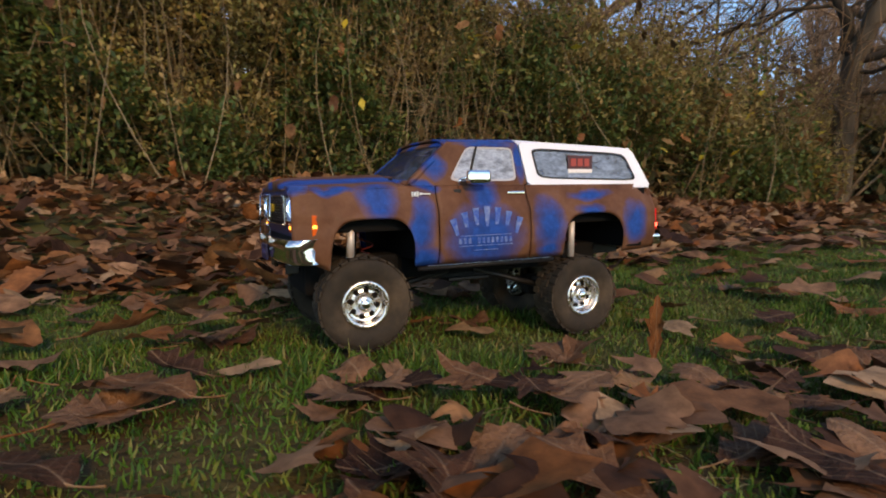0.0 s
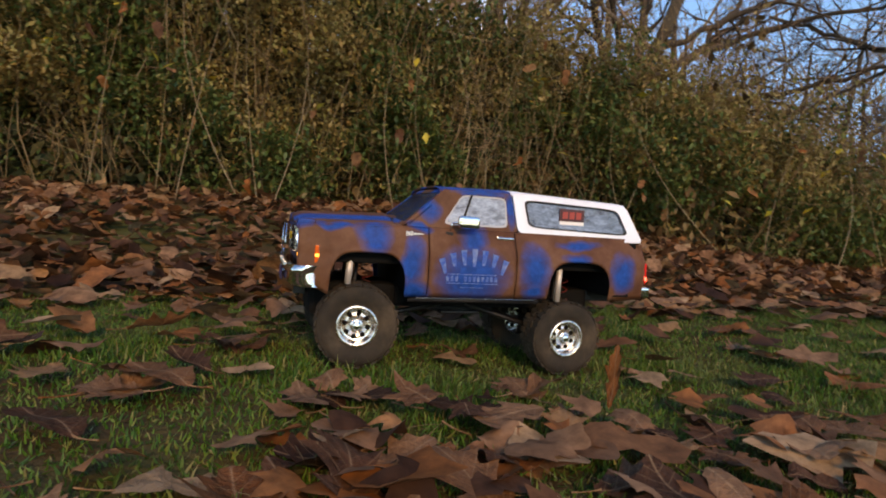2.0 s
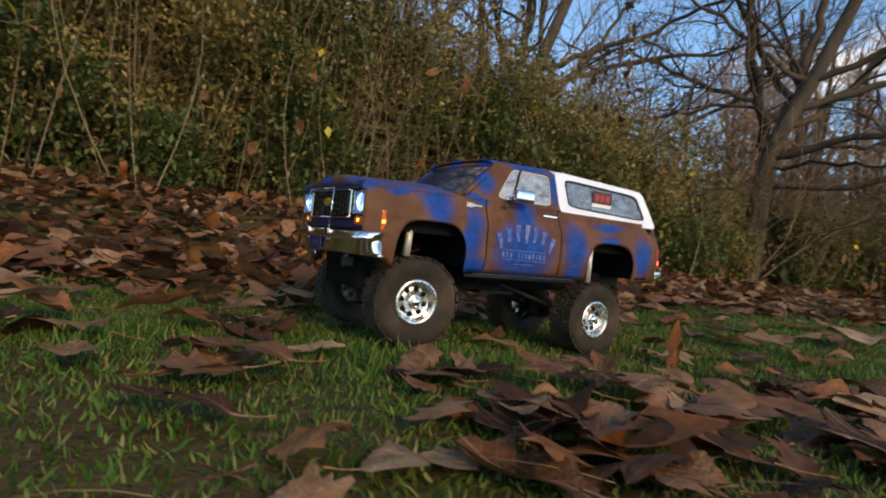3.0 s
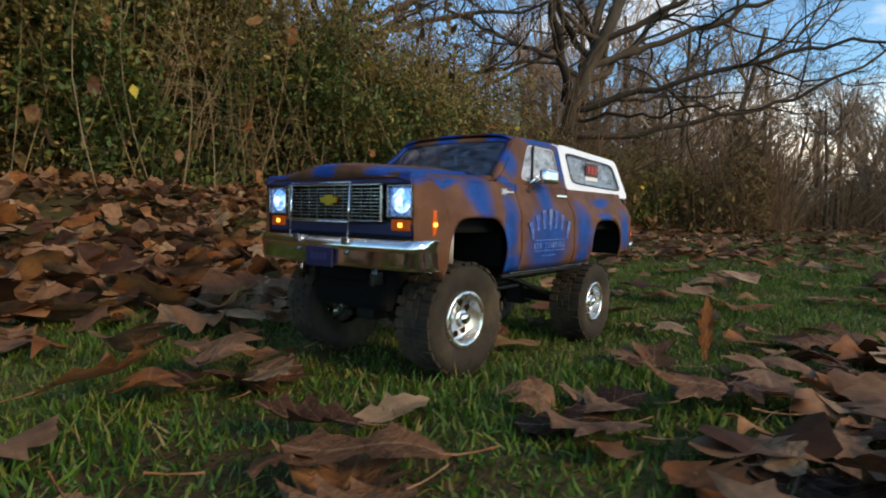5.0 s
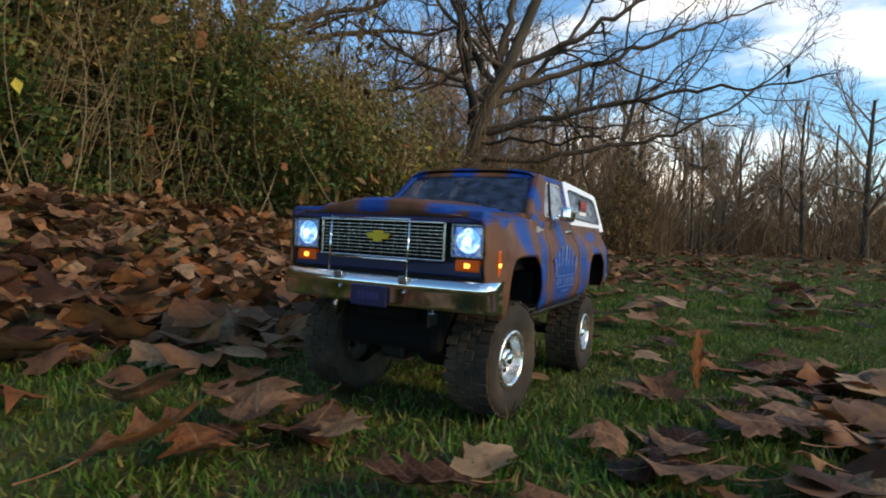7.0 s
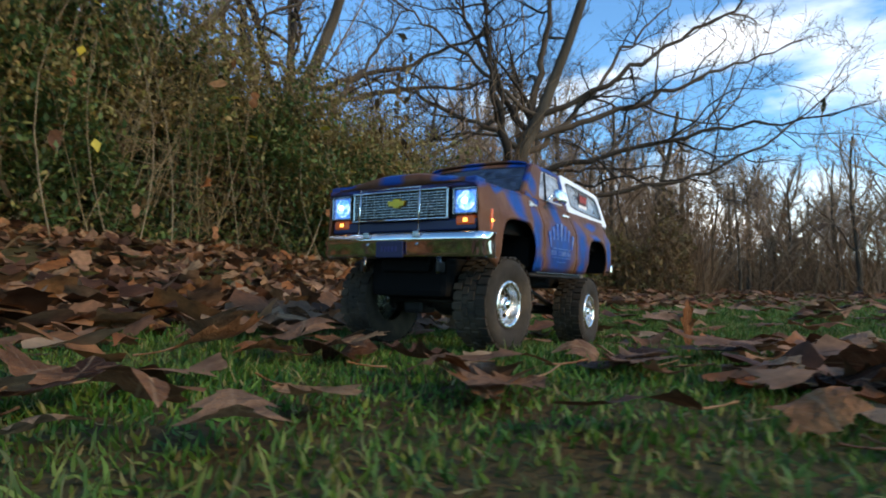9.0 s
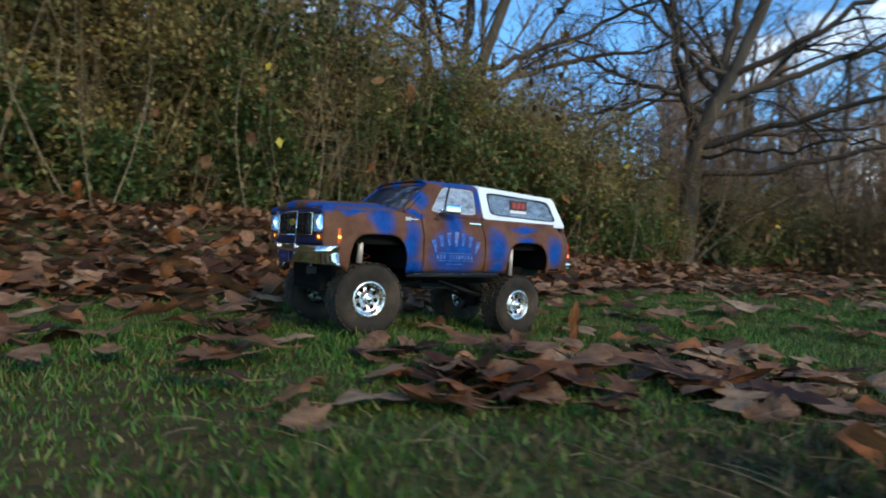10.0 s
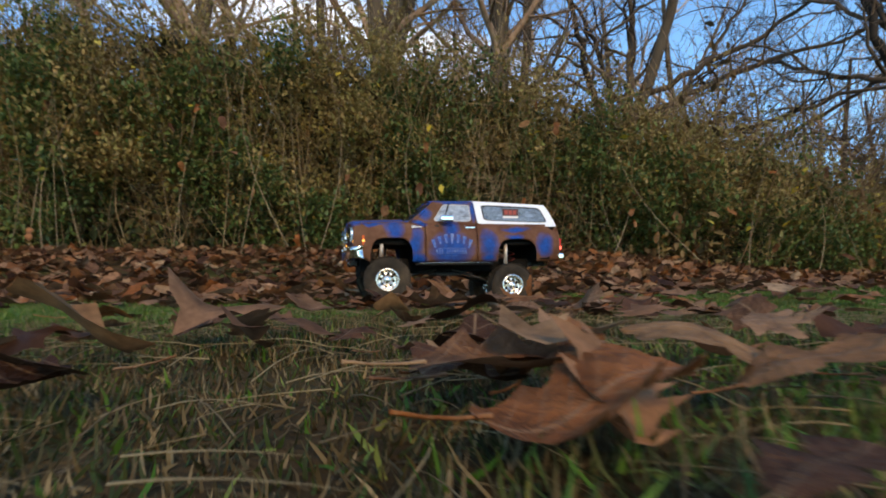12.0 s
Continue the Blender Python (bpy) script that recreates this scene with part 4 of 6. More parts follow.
def grow(limbs, levels, rg, bend=0.16):
    """limbs: list of (line, r0, r1). Adds levels of side branches; returns lists per level."""
    out = [limbs]
    for count, ratio, spread, lift, m in levels:
        nxt = []
        for line, r0, r1 in out[-1]:
            total = np.linalg.norm(np.diff(line, axis=0), axis=1).sum()
            for _ in range(count):
                a = rg.uniform(0.25, 0.98)
                k = min(int(a * (len(line) - 1)), len(line) - 2)
                p = line[k] + (line[k + 1] - line[k]) * rg.random()
                d = line[k + 1] - line[k]
                d = d / np.linalg.norm(d) + rg.normal(0, spread, 3) + np.array([0, 0, lift])
                r = (r0 + (r1 - r0) * a)
                nxt.append((branch_lines(p, d, total * ratio * rg.uniform(0.6, 1.2) * (1.25 - 0.6 * a), bend, 0.03, rg, m), max(r * 0.55, 0.0022), max(r * 0.16, 0.0012)))
        out.append(nxt)
    return out


def limb_mesh(name, sets, sides):
    pieces = []
    for s, n in zip(sets, sides):
        if s:
            lines = np.array([l for l, _, _ in s])
            q = np.linspace(0, 1, lines.shape[1])
            rad = np.array([r0 + (r1 - r0) * q for _, r0, r1 in s])
            pieces.append(tubes(lines, rad, n))
    return mesh_from(name, *join(pieces), 4, True)


def bare_tree(seed, high, radius, twiggy=1.0):
    """A leafless woodland tree, base at the origin: trunk, limbs, crown of twigs."""
    rg = np.random.default_rng(seed)
    trunk = branch_lines((0, 0, -0.1), (rg.normal(0, 0.06), rg.normal(0, 0.06), 1), high * 0.8, 0.045, 0.05, rg)
    limbs = []
    for _ in range(int(9 * twiggy)):
        k = rg.integers(2, 7)
        a = rg.uniform(0, 6.28)
        limbs.append((branch_lines(trunk[k], (math.cos(a) * 0.8, math.sin(a) * 0.8, rg.uniform(0.35, 1.2)), high * rg.uniform(0.25, 0.45), 0.13, 0.05, rg), radius * (0.55 - 0.05 * k), radius * 0.08))
    sets = grow(limbs, [(7, 0.5, 0.5, 0.14, 4), (7, 0.5, 0.55, 0.12, 2)], rg)
    return trunk, sets


def place_tree(trunk, sets, radius, at, turn, label, scale=1.0):
    tree = new("tree")
    part("trunk", limb_mesh("trunk", [[(trunk, radius, radius * 0.35)]], [10]), M_BARK, tree, "grey-brown ridged trunk")
    part("crown", limb_mesh("crown", sets, [5, 3, 3]), M_TWIG, tree, "bare limbs and fine twigs")
    tree.matrix_world = Matrix.Translation((at[0], at[1], float(ground_z(*at)))) @ Matrix.Rotation(turn, 4, "Z") @ Matrix.Diagonal((scale, scale, scale, 1))
    return tagged(tree, label, "tree", "bare woodland trees")


# spreading trees at the edge of the wood
def spreading_tree(seed, at, size, side, label):
    """A broad leafless tree whose long low limbs sweep out to the side given (a compass heading in degrees)."""
    rg = np.random.default_rng(seed)
    tree = new("tree")
    h = radians(side)
    right, away = np.array([math.sin(h), math.cos(h), 0]), np.array([-math.cos(h), math.sin(h), 0])
    lean = np.array([0, 0, 0.02, 0.05, 0.16, 0.36, 0.58, 0.80])
    rise = np.array([-0.1, 0.35, 0.7, 1.0, 1.3, 1.7, 2.3, 3.1])
    trunk = right[None] * lean[:, None] + np.array([0, 0, 1.0])[None] * rise[:, None] + rg.normal(0, 0.012, (8, 3))
    part("trunk", limb_mesh("trunk", [[(trunk, 0.088, 0.038)]], [14]), M_BARK, tree, "dark ridged trunk that leans outward")
    limbs = []
    # height on the trunk, reach, rise, how late the rise comes, arch, thickness, depth away
    for start, reach, up, late, arch, r0, depth in (
            (0.80, 3.2, 1.35, 1.9, -0.02, 0.030, 0.2), (1.02, 2.7, 0.55, 1.0, 0.12, 0.032, -0.5), (1.08, 2.2, 0.20, 1.3, 0.05, 0.020, 0.7), (0.92, 1.7, -0.10, 1.0, 0.10, 0.017, -0.8),
            (1.40, 2.7, 0.85, 0.9, 0.14, 0.034, 0.3), (1.62, 2.4, 1.35, 0.9, 0.10, 0.030, -0.3), (1.25, 1.5, 1.7, 0.8, 0.05, 0.034, 0.5),
            (1.15, 0.35, 2.6, 1.0, 0.0, 0.056, 0.1), (1.05, -0.30, 2.8, 1.0, 0.0, 0.050, -0.1), (1.45, -1.0, 2.2, 1.0, 0.1, 0.034, 0.2),
            (1.30, -1.9, 0.8, 1.0, 0.3, 0.028, 0.5), (1.60, -1.5, 1.2, 1.0, 0.2, 0.024, -0.4)):
        q = np.linspace(0, 1, 22)
        lx = np.interp(start, rise, lean)
        line = right[None] * (lx + reach * q)[:, None] + away[None] * (depth * q)[:, None] + np.array([0, 0, 1.0])[None] * (start + up * q ** (1 + late * 0.5) + arch * np.sin(q * 3.14))[:, None]
        # crooked growth: slow sway and short kinks
        sway = np.cumsum(rg.normal(0, 0.022, (22, 3)), axis=0) * q[:, None] ** 0.5
        kink = rg.normal(0, 0.017, (22, 3)) * np.minimum(1, q * 8)[:, None]
        limbs.append((line + sway + kink, r0, r0 * 0.16))
    sets = grow(limbs, [(11, 0.34, 0.62, 0.16, 9), (7, 0.46, 0.75, 0.12, 6), (4, 0.5, 0.75, 0.08, 4)], rg, 0.26)
    part("crown", limb_mesh("crown", sets, [7, 4, 3, 3]), M_LIMB, tree, "long sweeping bare limbs with fine twigs")
    hang = limbs[0][0][19]
    bunch = [scatter(*LEAVES_FAR[k], rotations(np.array([k * 1.3]), np.array([1.2 + 0.1 * k]), np.array([0.4 * k])), (hang + (0, 0, -0.035 - 0.012 * k))[None], np.array([0.075])) for k in range(6)]
    part("leaf_clump", set_mat(mesh_from("leaf_clump", *join(bunch), 3), M_DEAD_SHADE_LEAF), M_DEAD_SHADE_LEAF, tree, "dark clump of dead leaves hanging on a limb")
    tree.matrix_world = Matrix.Translation((at[0], at[1], float(ground_z(*at)))) @ Matrix.Diagonal((size, size, size, 1))
    return tagged(tree, label, "tree", "bare woodland trees")


spreading_tree(21, (4.9, 2.30), 1.22, 152, "leafless spreading tree with long low limbs at the hedge's end")
spreading_tree(22, (2.95, 4.05), 1.18, 123, "leafless spreading tree with long limbs behind the hedge")

PROTOS = []
for s, (h, r) in enumerate(((6.5, 0.085), (7.5, 0.14), (5.5, 0.065), (6.8, 0.10))):
    tk, st = bare_tree(300 + s, h, r)
    PROTOS.append(place_tree(tk, st, r, ((-1.4, 6.2), (0.35, 5.6), (2.6, 6.4), (2.2, 5.2))[s], s * 1.3, "slender leafless woodland tree behind the hedge"))

rg = np.random.default_rng(5)


def polar(az, d):
    """Compass place: az degrees from +y towards +x."""
    return (math.sin(radians(az)) * d - 0.5, math.cos(radians(az)) * d - 0.4)


def plant(az, d, scale, proto):
    x, y = polar(az, d)
    return copy_thing(PROTOS[proto], Matrix.Translation((x, y, float(ground_z(x, y)))) @ Matrix.Rotation(rg.uniform(0, 6.28), 4, "Z") @ Matrix.Diagonal((scale, scale, scale, 1)))


for az in np.linspace(-14, 24, 9):
    plant(az + rg.uniform(-2, 2), rg.uniform(5.5, 9), rg.uniform(0.7, 1.05), int(rg.integers(0, 4)))


def plant_at(x, y, scale, proto):
    return copy_thing(PROTOS[proto], Matrix.Translation((x, y, float(ground_z(x, y)))) @ Matrix.Rotation(rg.uniform(0, 6.28), 4, "Z") @ Matrix.Diagonal((scale, scale, scale, 1)))


for k in range(14):
    q = (k + rg.random()) / 14
    x = 4.5 + 27 * q ** 1.5
    plant_at(x, rg.uniform(3.9, 9.0) + 0.03 * x, rg.uniform(0.5, 0.9), int(rg.integers(0, 4)))


def hazy_tree(seed, high):
    """A far woodland tree, dense with brown twigs."""
    tk, st = bare_tree(seed, high, 0.09, 1.15)
    st = [[(l, r0 * k, r1 * k * 1.3) for l, r0, r1 in lev] for k, lev in zip((1.1, 1.5, 1.9), st)]
    return tk, st


FAR = []
for s, hh in enumerate((5.5, 6.5, 5.0)):
    tk, st = hazy_tree(340 + s, hh)
    FAR.append(place_tree(tk, st, 0.09, polar((62, 70, 79)[s], (13, 16, 21)[s]), s * 1.1, "leafless brown woodland tree far off"))
for az in np.linspace(57, 98, 20):
    x, y = polar(az + rg.uniform(-1, 1), 11 + max(az - 58, 0) * 0.42 + rg.uniform(0, 7))
    sc = rg.uniform(0.65, 1.05) * (1.0 - 0.3 * float(step(72, 94, az)))
    copy_thing(FAR[int(rg.integers(0, 3))], Matrix.Translation((x, y, float(ground_z(x, y)))) @ Matrix.Rotation(rg.uniform(0, 6.28), 4, "Z") @ Matrix.Diagonal((sc, sc, sc, 1)))
for az in np.linspace(79, 101, 11):
    x, y = polar(az + rg.uniform(-0.8, 0.8), rg.uniform(19, 27))
    sc = rg.uniform(0.5, 0.78)
    copy_thing(FAR[int(rg.integers(0, 3))], Matrix.Translation((x, y, float(ground_z(x, y)))) @ Matrix.Rotation(rg.uniform(0, 6.28), 4, "Z") @ Matrix.Diagonal((sc, sc, sc, 1)))
for az in np.linspace(92, 112, 9):
    x, y = polar(az + rg.uniform(-1.5, 1.5), rg.uniform(30, 42))
    copy_thing(FAR[int(rg.integers(0, 3))], Matrix.Translation((x, y, float(ground_z(x, y)))) @ Matrix.Rotation(rg.uniform(0, 6.28), 4, "Z") @ Matrix.Diagonal((0.7, 0.7, 0.7, 1)))
for az in np.linspace(80, 103, 10):
    x, y = polar(az + rg.uniform(-1, 1), rg.uniform(13, 18))
    sc = rg.uniform(0.60, 0.85)
    copy_thing(FAR[int(rg.integers(0, 3))], Matrix.Translation((x, y, float(ground_z(x, y)))) @ Matrix.Rotation(rg.uniform(0, 6.28), 4, "Z") @ Matrix.Diagonal((sc, sc, sc, 1)))
# the depth of the wood: slender brown trees behind the spreading ones and behind the hedge
for az in [*np.linspace(38, 60, 6), *np.linspace(63, 86, 20)]:
    x, y = polar(az + rg.uniform(-1, 1), rg.uniform(9.0, 15.5))
    sc = rg.uniform(0.55, 0.85) * (1.0 - 0.35 * float(step(70, 90, az)))
    copy_thing((PROTOS + FAR)[int(rg.integers(0, 7))], Matrix.Translation((x, y, float(ground_z(x, y)))) @ Matrix.Rotation(rg.uniform(0, 6.28), 4, "Z") @ Matrix.Diagonal((sc, sc, sc, 1)))
for az in np.linspace(-30, 42, 12):
    x, y = polar(az + rg.uniform(-1.5, 1.5), rg.uniform(7.5, 13))
    sc = rg.uniform(0.7, 1.05)
    copy_thing((PROTOS + FAR)[int(rg.integers(0, 7))], Matrix.Translation((x, y, float(ground_z(x, y)))) @ Matrix.Rotation(rg.uniform(0, 6.28), 4, "Z") @ Matrix.Diagonal((sc, sc, sc, 1)))
# stout trunks close behind the hedge
rgt = np.random.default_rng(77)
for at, hh, rr in (((0.55, 4.6), 7.5, 0.15), ((1.5, 4.5), 7.0, 0.12), ((-1.6, 4.9), 7.2, 0.13)):
    tk, st = bare_tree(int(rgt.integers(500, 900)), hh, rr)
    place_tree(tk, st, rr, at, rgt.uniform(0, 6), "stout leafless tree rising behind the hedge")


def fan_tree(seed, high, at):
    """A lone rounded field tree: short trunk that divides low into many rising limbs."""
    rg = np.random.default_rng(seed)
    trunk = branch_lines((0, 0, -0.1), (rg.normal(0, 0.05), rg.normal(0, 0.05), 1), high * 0.3, 0.03, 0.05, rg)
    limbs = []
    for k in range(15):
        a, out = k * 2.4, 0.25 + 0.75 * rg.random()
        limbs.append((branch_lines(trunk[int(rg.integers(3, 8))], (math.cos(a) * out, math.sin(a) * out, 1.0), high * rg.uniform(0.55, 0.75) * (1.05 - 0.25 * out), 0.10, 0.02, rg), high * 0.012, high * 0.002))
    sets = grow(limbs, [(10, 0.42, 0.38, 0.12, 6), (10, 0.5, 0.45, 0.1, 3)], rg)
    sets = [[(l, r0 * 0.9, r1 * 1.5) for l, r0, r1 in st] for st in sets]
    return place_tree(trunk, sets, high * 0.022, at, 0.0, "lone rounded leafless tree across the field")


for s, (az, d, hh) in enumerate(((89, 21, 5.6), (99, 24, 5.0), (93.5, 29, 5.2))):
    fan_tree(600 + s, hh, polar(az, d))


def thicket(name, label, count, azr, dr, high, seed):
    rg = np.random.default_rng(seed)
    az, d = np.radians(rg.uniform(*azr, count)), rg.uniform(*dr, count)
    x0, y0 = np.sin(az) * d - 0.5, np.cos(az) * d - 0.4
    h = rg.uniform(*high, count)
    q = np.linspace(0, 1, 4)
    lx, ly = rg.normal(0, 0.48, count) * h, rg.normal(0, 0.4, count) * h
    wob = rg.normal(0, 0.03, (count, 4))
    lines = np.stack([x0[:, None] + lx[:, None] * q * q + wob, y0[:, None] + ly[:, None] * q, ground_z(x0, y0)[:, None] + h[:, None] * q], -1)
    v, f = tubes(lines, rg.uniform(0.004, 0.011, count)[:, None] * (d / 10)[:, None] * (1.05 - 0.8 * q)[None], 3)
    return tagged(new(name, set_mat(mesh_from(name, v, f, 4), M_BRUSH)), label, "undergrowth", kind="stuff")


thicket("undergrowth", "brown bare undergrowth at the edge of the wood", 4200, (58, 84), (6.8, 18), (0.5, 1.9), 11)
thicket("undergrowth", "bare brown brush behind the hedge", 1300, (-16, 52), (4.6, 7.5), (1.0, 2.4), 12)
thicket("undergrowth", "tall brown brush where the wood meets the field", 800, (70, 104), (12, 20), (0.7, 2.1), 14)
thicket("undergrowth", "far brown scrub along the field", 2600, (74, 112), (20, 32), (0.6, 1.8), 13)


# ---- bare bushes along the wood's edge ----
def bare_bush(seed, high):
    rg = np.random.default_rng(seed)
    stems = []
    for _ in range(13):
        a = rg.uniform(0, 6.28)
        stems.append((branch_lines((math.cos(a) * 0.12, math.sin(a) * 0.12, -0.05), (math.cos(a) * 0.5, math.sin(a) * 0.5, 1), high * rg.uniform(0.6, 1.1), 0.2, -0.02, rg, 7), 0.011, 0.003))
    sets = grow(stems, [(7, 0.5, 0.65, 0.05, 5), (3, 0.5, 0.7, 0.0, 5)], rg)
    sets = [[(line[::2] if k > 0 else line, r0 * 1.3, r1 * 1.6) for line, r0, r1 in st] for k, st in enumerate(sets)]
    bush = new("bush")
    tagged(part("woody_base", limb_mesh("woody_base", sets[:1], [4]), M_BRUSH, bush, "upright brown stems"), kind="stuff")
    part("twig_tangle", limb_mesh("twig_tangle", sets[1:], [3, 3]), M_BRUSH, bush, "dense tangle of bare brown twigs")
    return tagged(bush, "leafless brown bush at the wood's edge", "bush", "bare bushes along the wood")


BUSHES = [bare_bush(400 + s, h) for s, h in enumerate((1.7, 2.2, 1.9))]
rg = np.random.default_rng(9)
spots = [(az + rg.uniform(-1, 1), rg.uniform(7.0, 12), rg.uniform(0.45, 0.75)) for az in np.linspace(56, 76, 14)]
spots += [(az + rg.uniform(-1, 1), rg.uniform(24, 34), rg.uniform(0.9, 1.4)) for az in np.linspace(76, 110, 13)]
spots += [(az + rg.uniform(-2, 2), rg.uniform(4.9, 6.0), rg.uniform(1.0, 1.25)) for az in np.linspace(-10, 48, 9)]
spots += [(az + rg.uniform(-1, 1), rg.uniform(5.8, 7.2), rg.uniform(0.9, 1.15)) for az in np.linspace(44, 62, 8)]
spots += [(az + rg.uniform(-1, 1), rg.uniform(12.5, 17), rg.uniform(0.75, 1.1)) for az in np.linspace(71, 102, 7)]
for k, (az, d, sc) in enumerate(spots):
    x, y = polar(az, d)
    m = Matrix.Translation((x, y, float(ground_z(x, y)))) @ Matrix.Rotation(rg.uniform(0, 6.28), 4, "Z") @ Matrix.Diagonal((sc, sc, sc, 1))
    if k < 3:
        BUSHES[k].matrix_world = m
        BUSHES[k].scale = (1, 1, 1)
    else:
        copy_thing(BUSHES[k % 3], m)


def scrub_foliage(name, label, count, azr, dr, top, size, seed):
    """Withered leaves and brambles that close the gaps low in the undergrowth."""
    rg = np.random.default_rng(seed)
    az, d = np.radians(rg.uniform(*azr, count)), rg.uniform(*dr, count)
    x, y = np.sin(az) * d - 0.5, np.cos(az) * d - 0.4
    crest = top * (0.6 + 0.25 * np.sin(az * 37) + 0.2 * np.sin(az * 91 + 1))
    p = np.stack([x, y, ground_z(x, y) + crest * rg.random(count) ** 1.5], -1)
    v, f = scatter(*SPRIG, rotations(rg.uniform(0, 6.28, count), rg.normal(0.4, 0.8, count), rg.normal(0, 0.7, count)), p, rg.uniform(*size, count))
    return tagged(new(name, set_mat(mesh_from(name, v, f, 3), M_SCRUB)), label, "undergrowth", kind="stuff")


scrub_foliage("scrub", "withered brown brambles at the wood's edge", 52000, (54, 82), (6.8, 13), 1.35, (0.04, 0.10), 31)
scrub_foliage("scrub", "far brown scrub across the field", 17000, (74, 112), (22, 34), 2.3, (0.14, 0.32), 32)
scrub_foliage("scrub", "brown undergrowth showing behind the hedge", 12000, (-24, 52), (4.0, 5.6), 2.0, (0.05, 0.12), 33)


# ---- the toy truck (radio-controlled, about one eighth of full size); front towards -x ----
truck = new("toy_truck")
tagged(truck, "toy off-road truck in patchy blue and rust-brown paint with white hardtop", "toy truck")

X_FRONT, X_REAR, BELT, SILL = -0.284, 0.268, 0.2055, 0.106
ARCHES = ((-0.189, 0.053, 0.060), (0.143, 0.054, 0.058))


def half_width(x, z):
    """The body's half width: tucked under at the sill, fullest at the crease, leaning in to the belt."""
    w = 0.1145 - (0.011 + 0.005 * step(-0.13, 0.0, x)) * step(0.162, 0.2055, z) * (1 - 0.75 * step(-0.20, -0.282, x)) - 0.007 * step(0.128, 0.100, z)
    w = w - 0.005 * step(-0.245, -0.284, x) - 0.008 * step(0.225, 0.268, x) - 0.0015 * step(0.168, 0.163, z) * step(0.150, 0.163, z)
    for cx, r, h in ARCHES:
        e = abs((abs((x - cx) / r) ** 3.4 + (max(z - SILL, 0) / h) ** 3.4) ** (1 / 3.4) - 1.05)
        w = w + 0.0035 * max(0.0, 1 - e / 0.14)
    return float(w)


def low_edge(x):
    z = SILL + 0.014 * float(step(-0.235, -0.275, x)) + 0.002 * float(step(0.2, 0.268, x))
    for cx, r, h in ARCHES:
        u = abs(x - cx) / r
        if u < 1:
            z = max(z, SILL + h * (1 - u ** 4.0) ** (1 / 3.0))
    return z


def top_edge(x):
    return BELT - 0.004 * float(step(-0.15, -0.284, x))


def side_panel(x0, x1, side, cols, rows=14):
    xs = np.linspace(x0, x1, cols)
    for cx, r, h in ARCHES:
        for e in (cx - r, cx + r):
            if x0 < e < x1:
                xs = np.concatenate([xs, [e - 1e-4, e + 1e-4, e + 0.0015, e - 0.0015]])
    xs = np.sort(xs)
    grid = []
    for x in xs:
        lo, hi = low_edge(x), top_edge(x)
        grid.append([(x, side * half_width(x, lo + (hi - lo) * q), lo + (hi - lo) * q) for q in np.linspace(0, 1, rows)])
    return grid_mesh(grid)


for side in (-1, 1):
    for name, x0, x1, cols, label in (("front_fender", X_FRONT, -0.1035, 46, "rust-brown fender with blue patches"), ("door", -0.102, 0.0335, 26, "blue and brown door with pale lettering"), ("rear_quarter", 0.035, X_REAR, 54, "brown rear side panel with blue patches")):
        ob = part(name, side_panel(x0, x1, side, cols), M_PAINT, truck, label)
        thicken(ob, 0.0016, 1.0 if side > 0 else -1.0)
# near-black boxes for the shade behind the panels and in the wheel wells
part("shade_filler", box(-0.27, 0.255, -0.098, 0.098, 0.150, 0.2005, 0.004), M_CAVITY_SHADE, truck, "black box for the shade inside the body")
# added wall: keeps the tail light's red out of the rear arches
part("shade_filler", box(0.203, 0.236, -0.1115, 0.1115, 0.112, 0.1700, 0.002), M_CAVITY_SHADE, truck, "added black wall behind the rear wheels, hides the tail light")
part("shade_filler", box(-0.132, 0.083, -0.1035, 0.1035, 0.112, 0.1500, 0.002), M_CAVITY_SHADE, truck, "black box for the shade between the wheel wells")


# bonnet, cowl and nose panel
def top_rows(xs, zc, crown, inset=0.0, n=18, bulge=0.0):
    rows = []
    for x in xs:
        w = half_width(x, BELT) - inset
        rows.append([(x, w * q, zc(x) + crown * (1 - abs(q) ** 3) - 0.0035 * abs(q) ** 10 + bulge * math.exp(-(q / 0.52) ** 4) + 0.0022 * math.exp(-((abs(q) - 0.62) / 0.05) ** 2)) for q in np.linspace(-1, 1, n)])
    return rows


hood_z = lambda x: top_edge(x) + 0.0005 - 0.004 * float(step(-0.272, -0.287, x))
hood_rows = top_rows(np.linspace(-0.2865, -0.152, 26), hood_z, 0.0075, 0, 44, 0.0075)
hood_lip = [(x - 0.0002, y, 0.2012) for x, y, z in hood_rows[0]]
ob = part("bonnet", grid_mesh([hood_lip] + hood_rows), M_PAINT, truck, "blue bonnet crossed by rust-brown stripes")
thicken(ob, 0.0016)
ob = part("cowl", grid_mesh(top_rows(np.linspace(-0.1505, -0.126, 6), lambda x: BELT + 0.0005, 0.0075, 0, 30, 0.0072)), M_PAINT, truck)
thicken(ob, 0.0016)
part("nose_panel", box(-0.2765, -0.262, -0.1045, 0.1045, 0.126, 0.203, 0.003), M_BLACK, truck)

part("header_panel", box(-0.2855, -0.262, -0.1062, 0.1062, 0.1962, 0.2072, 0.0025), M_PAINT, truck, "blue strip above the grille")

# greenhouse
G_LOW, G_HIGH, ROOF = 0.0965, 0.0845, 0.2625


def on_side(x, z, side, out=0.0):
    return Vector((x, side * (G_LOW + (G_HIGH - G_LOW) * (z - BELT) / (ROOF - BELT) + out), z))


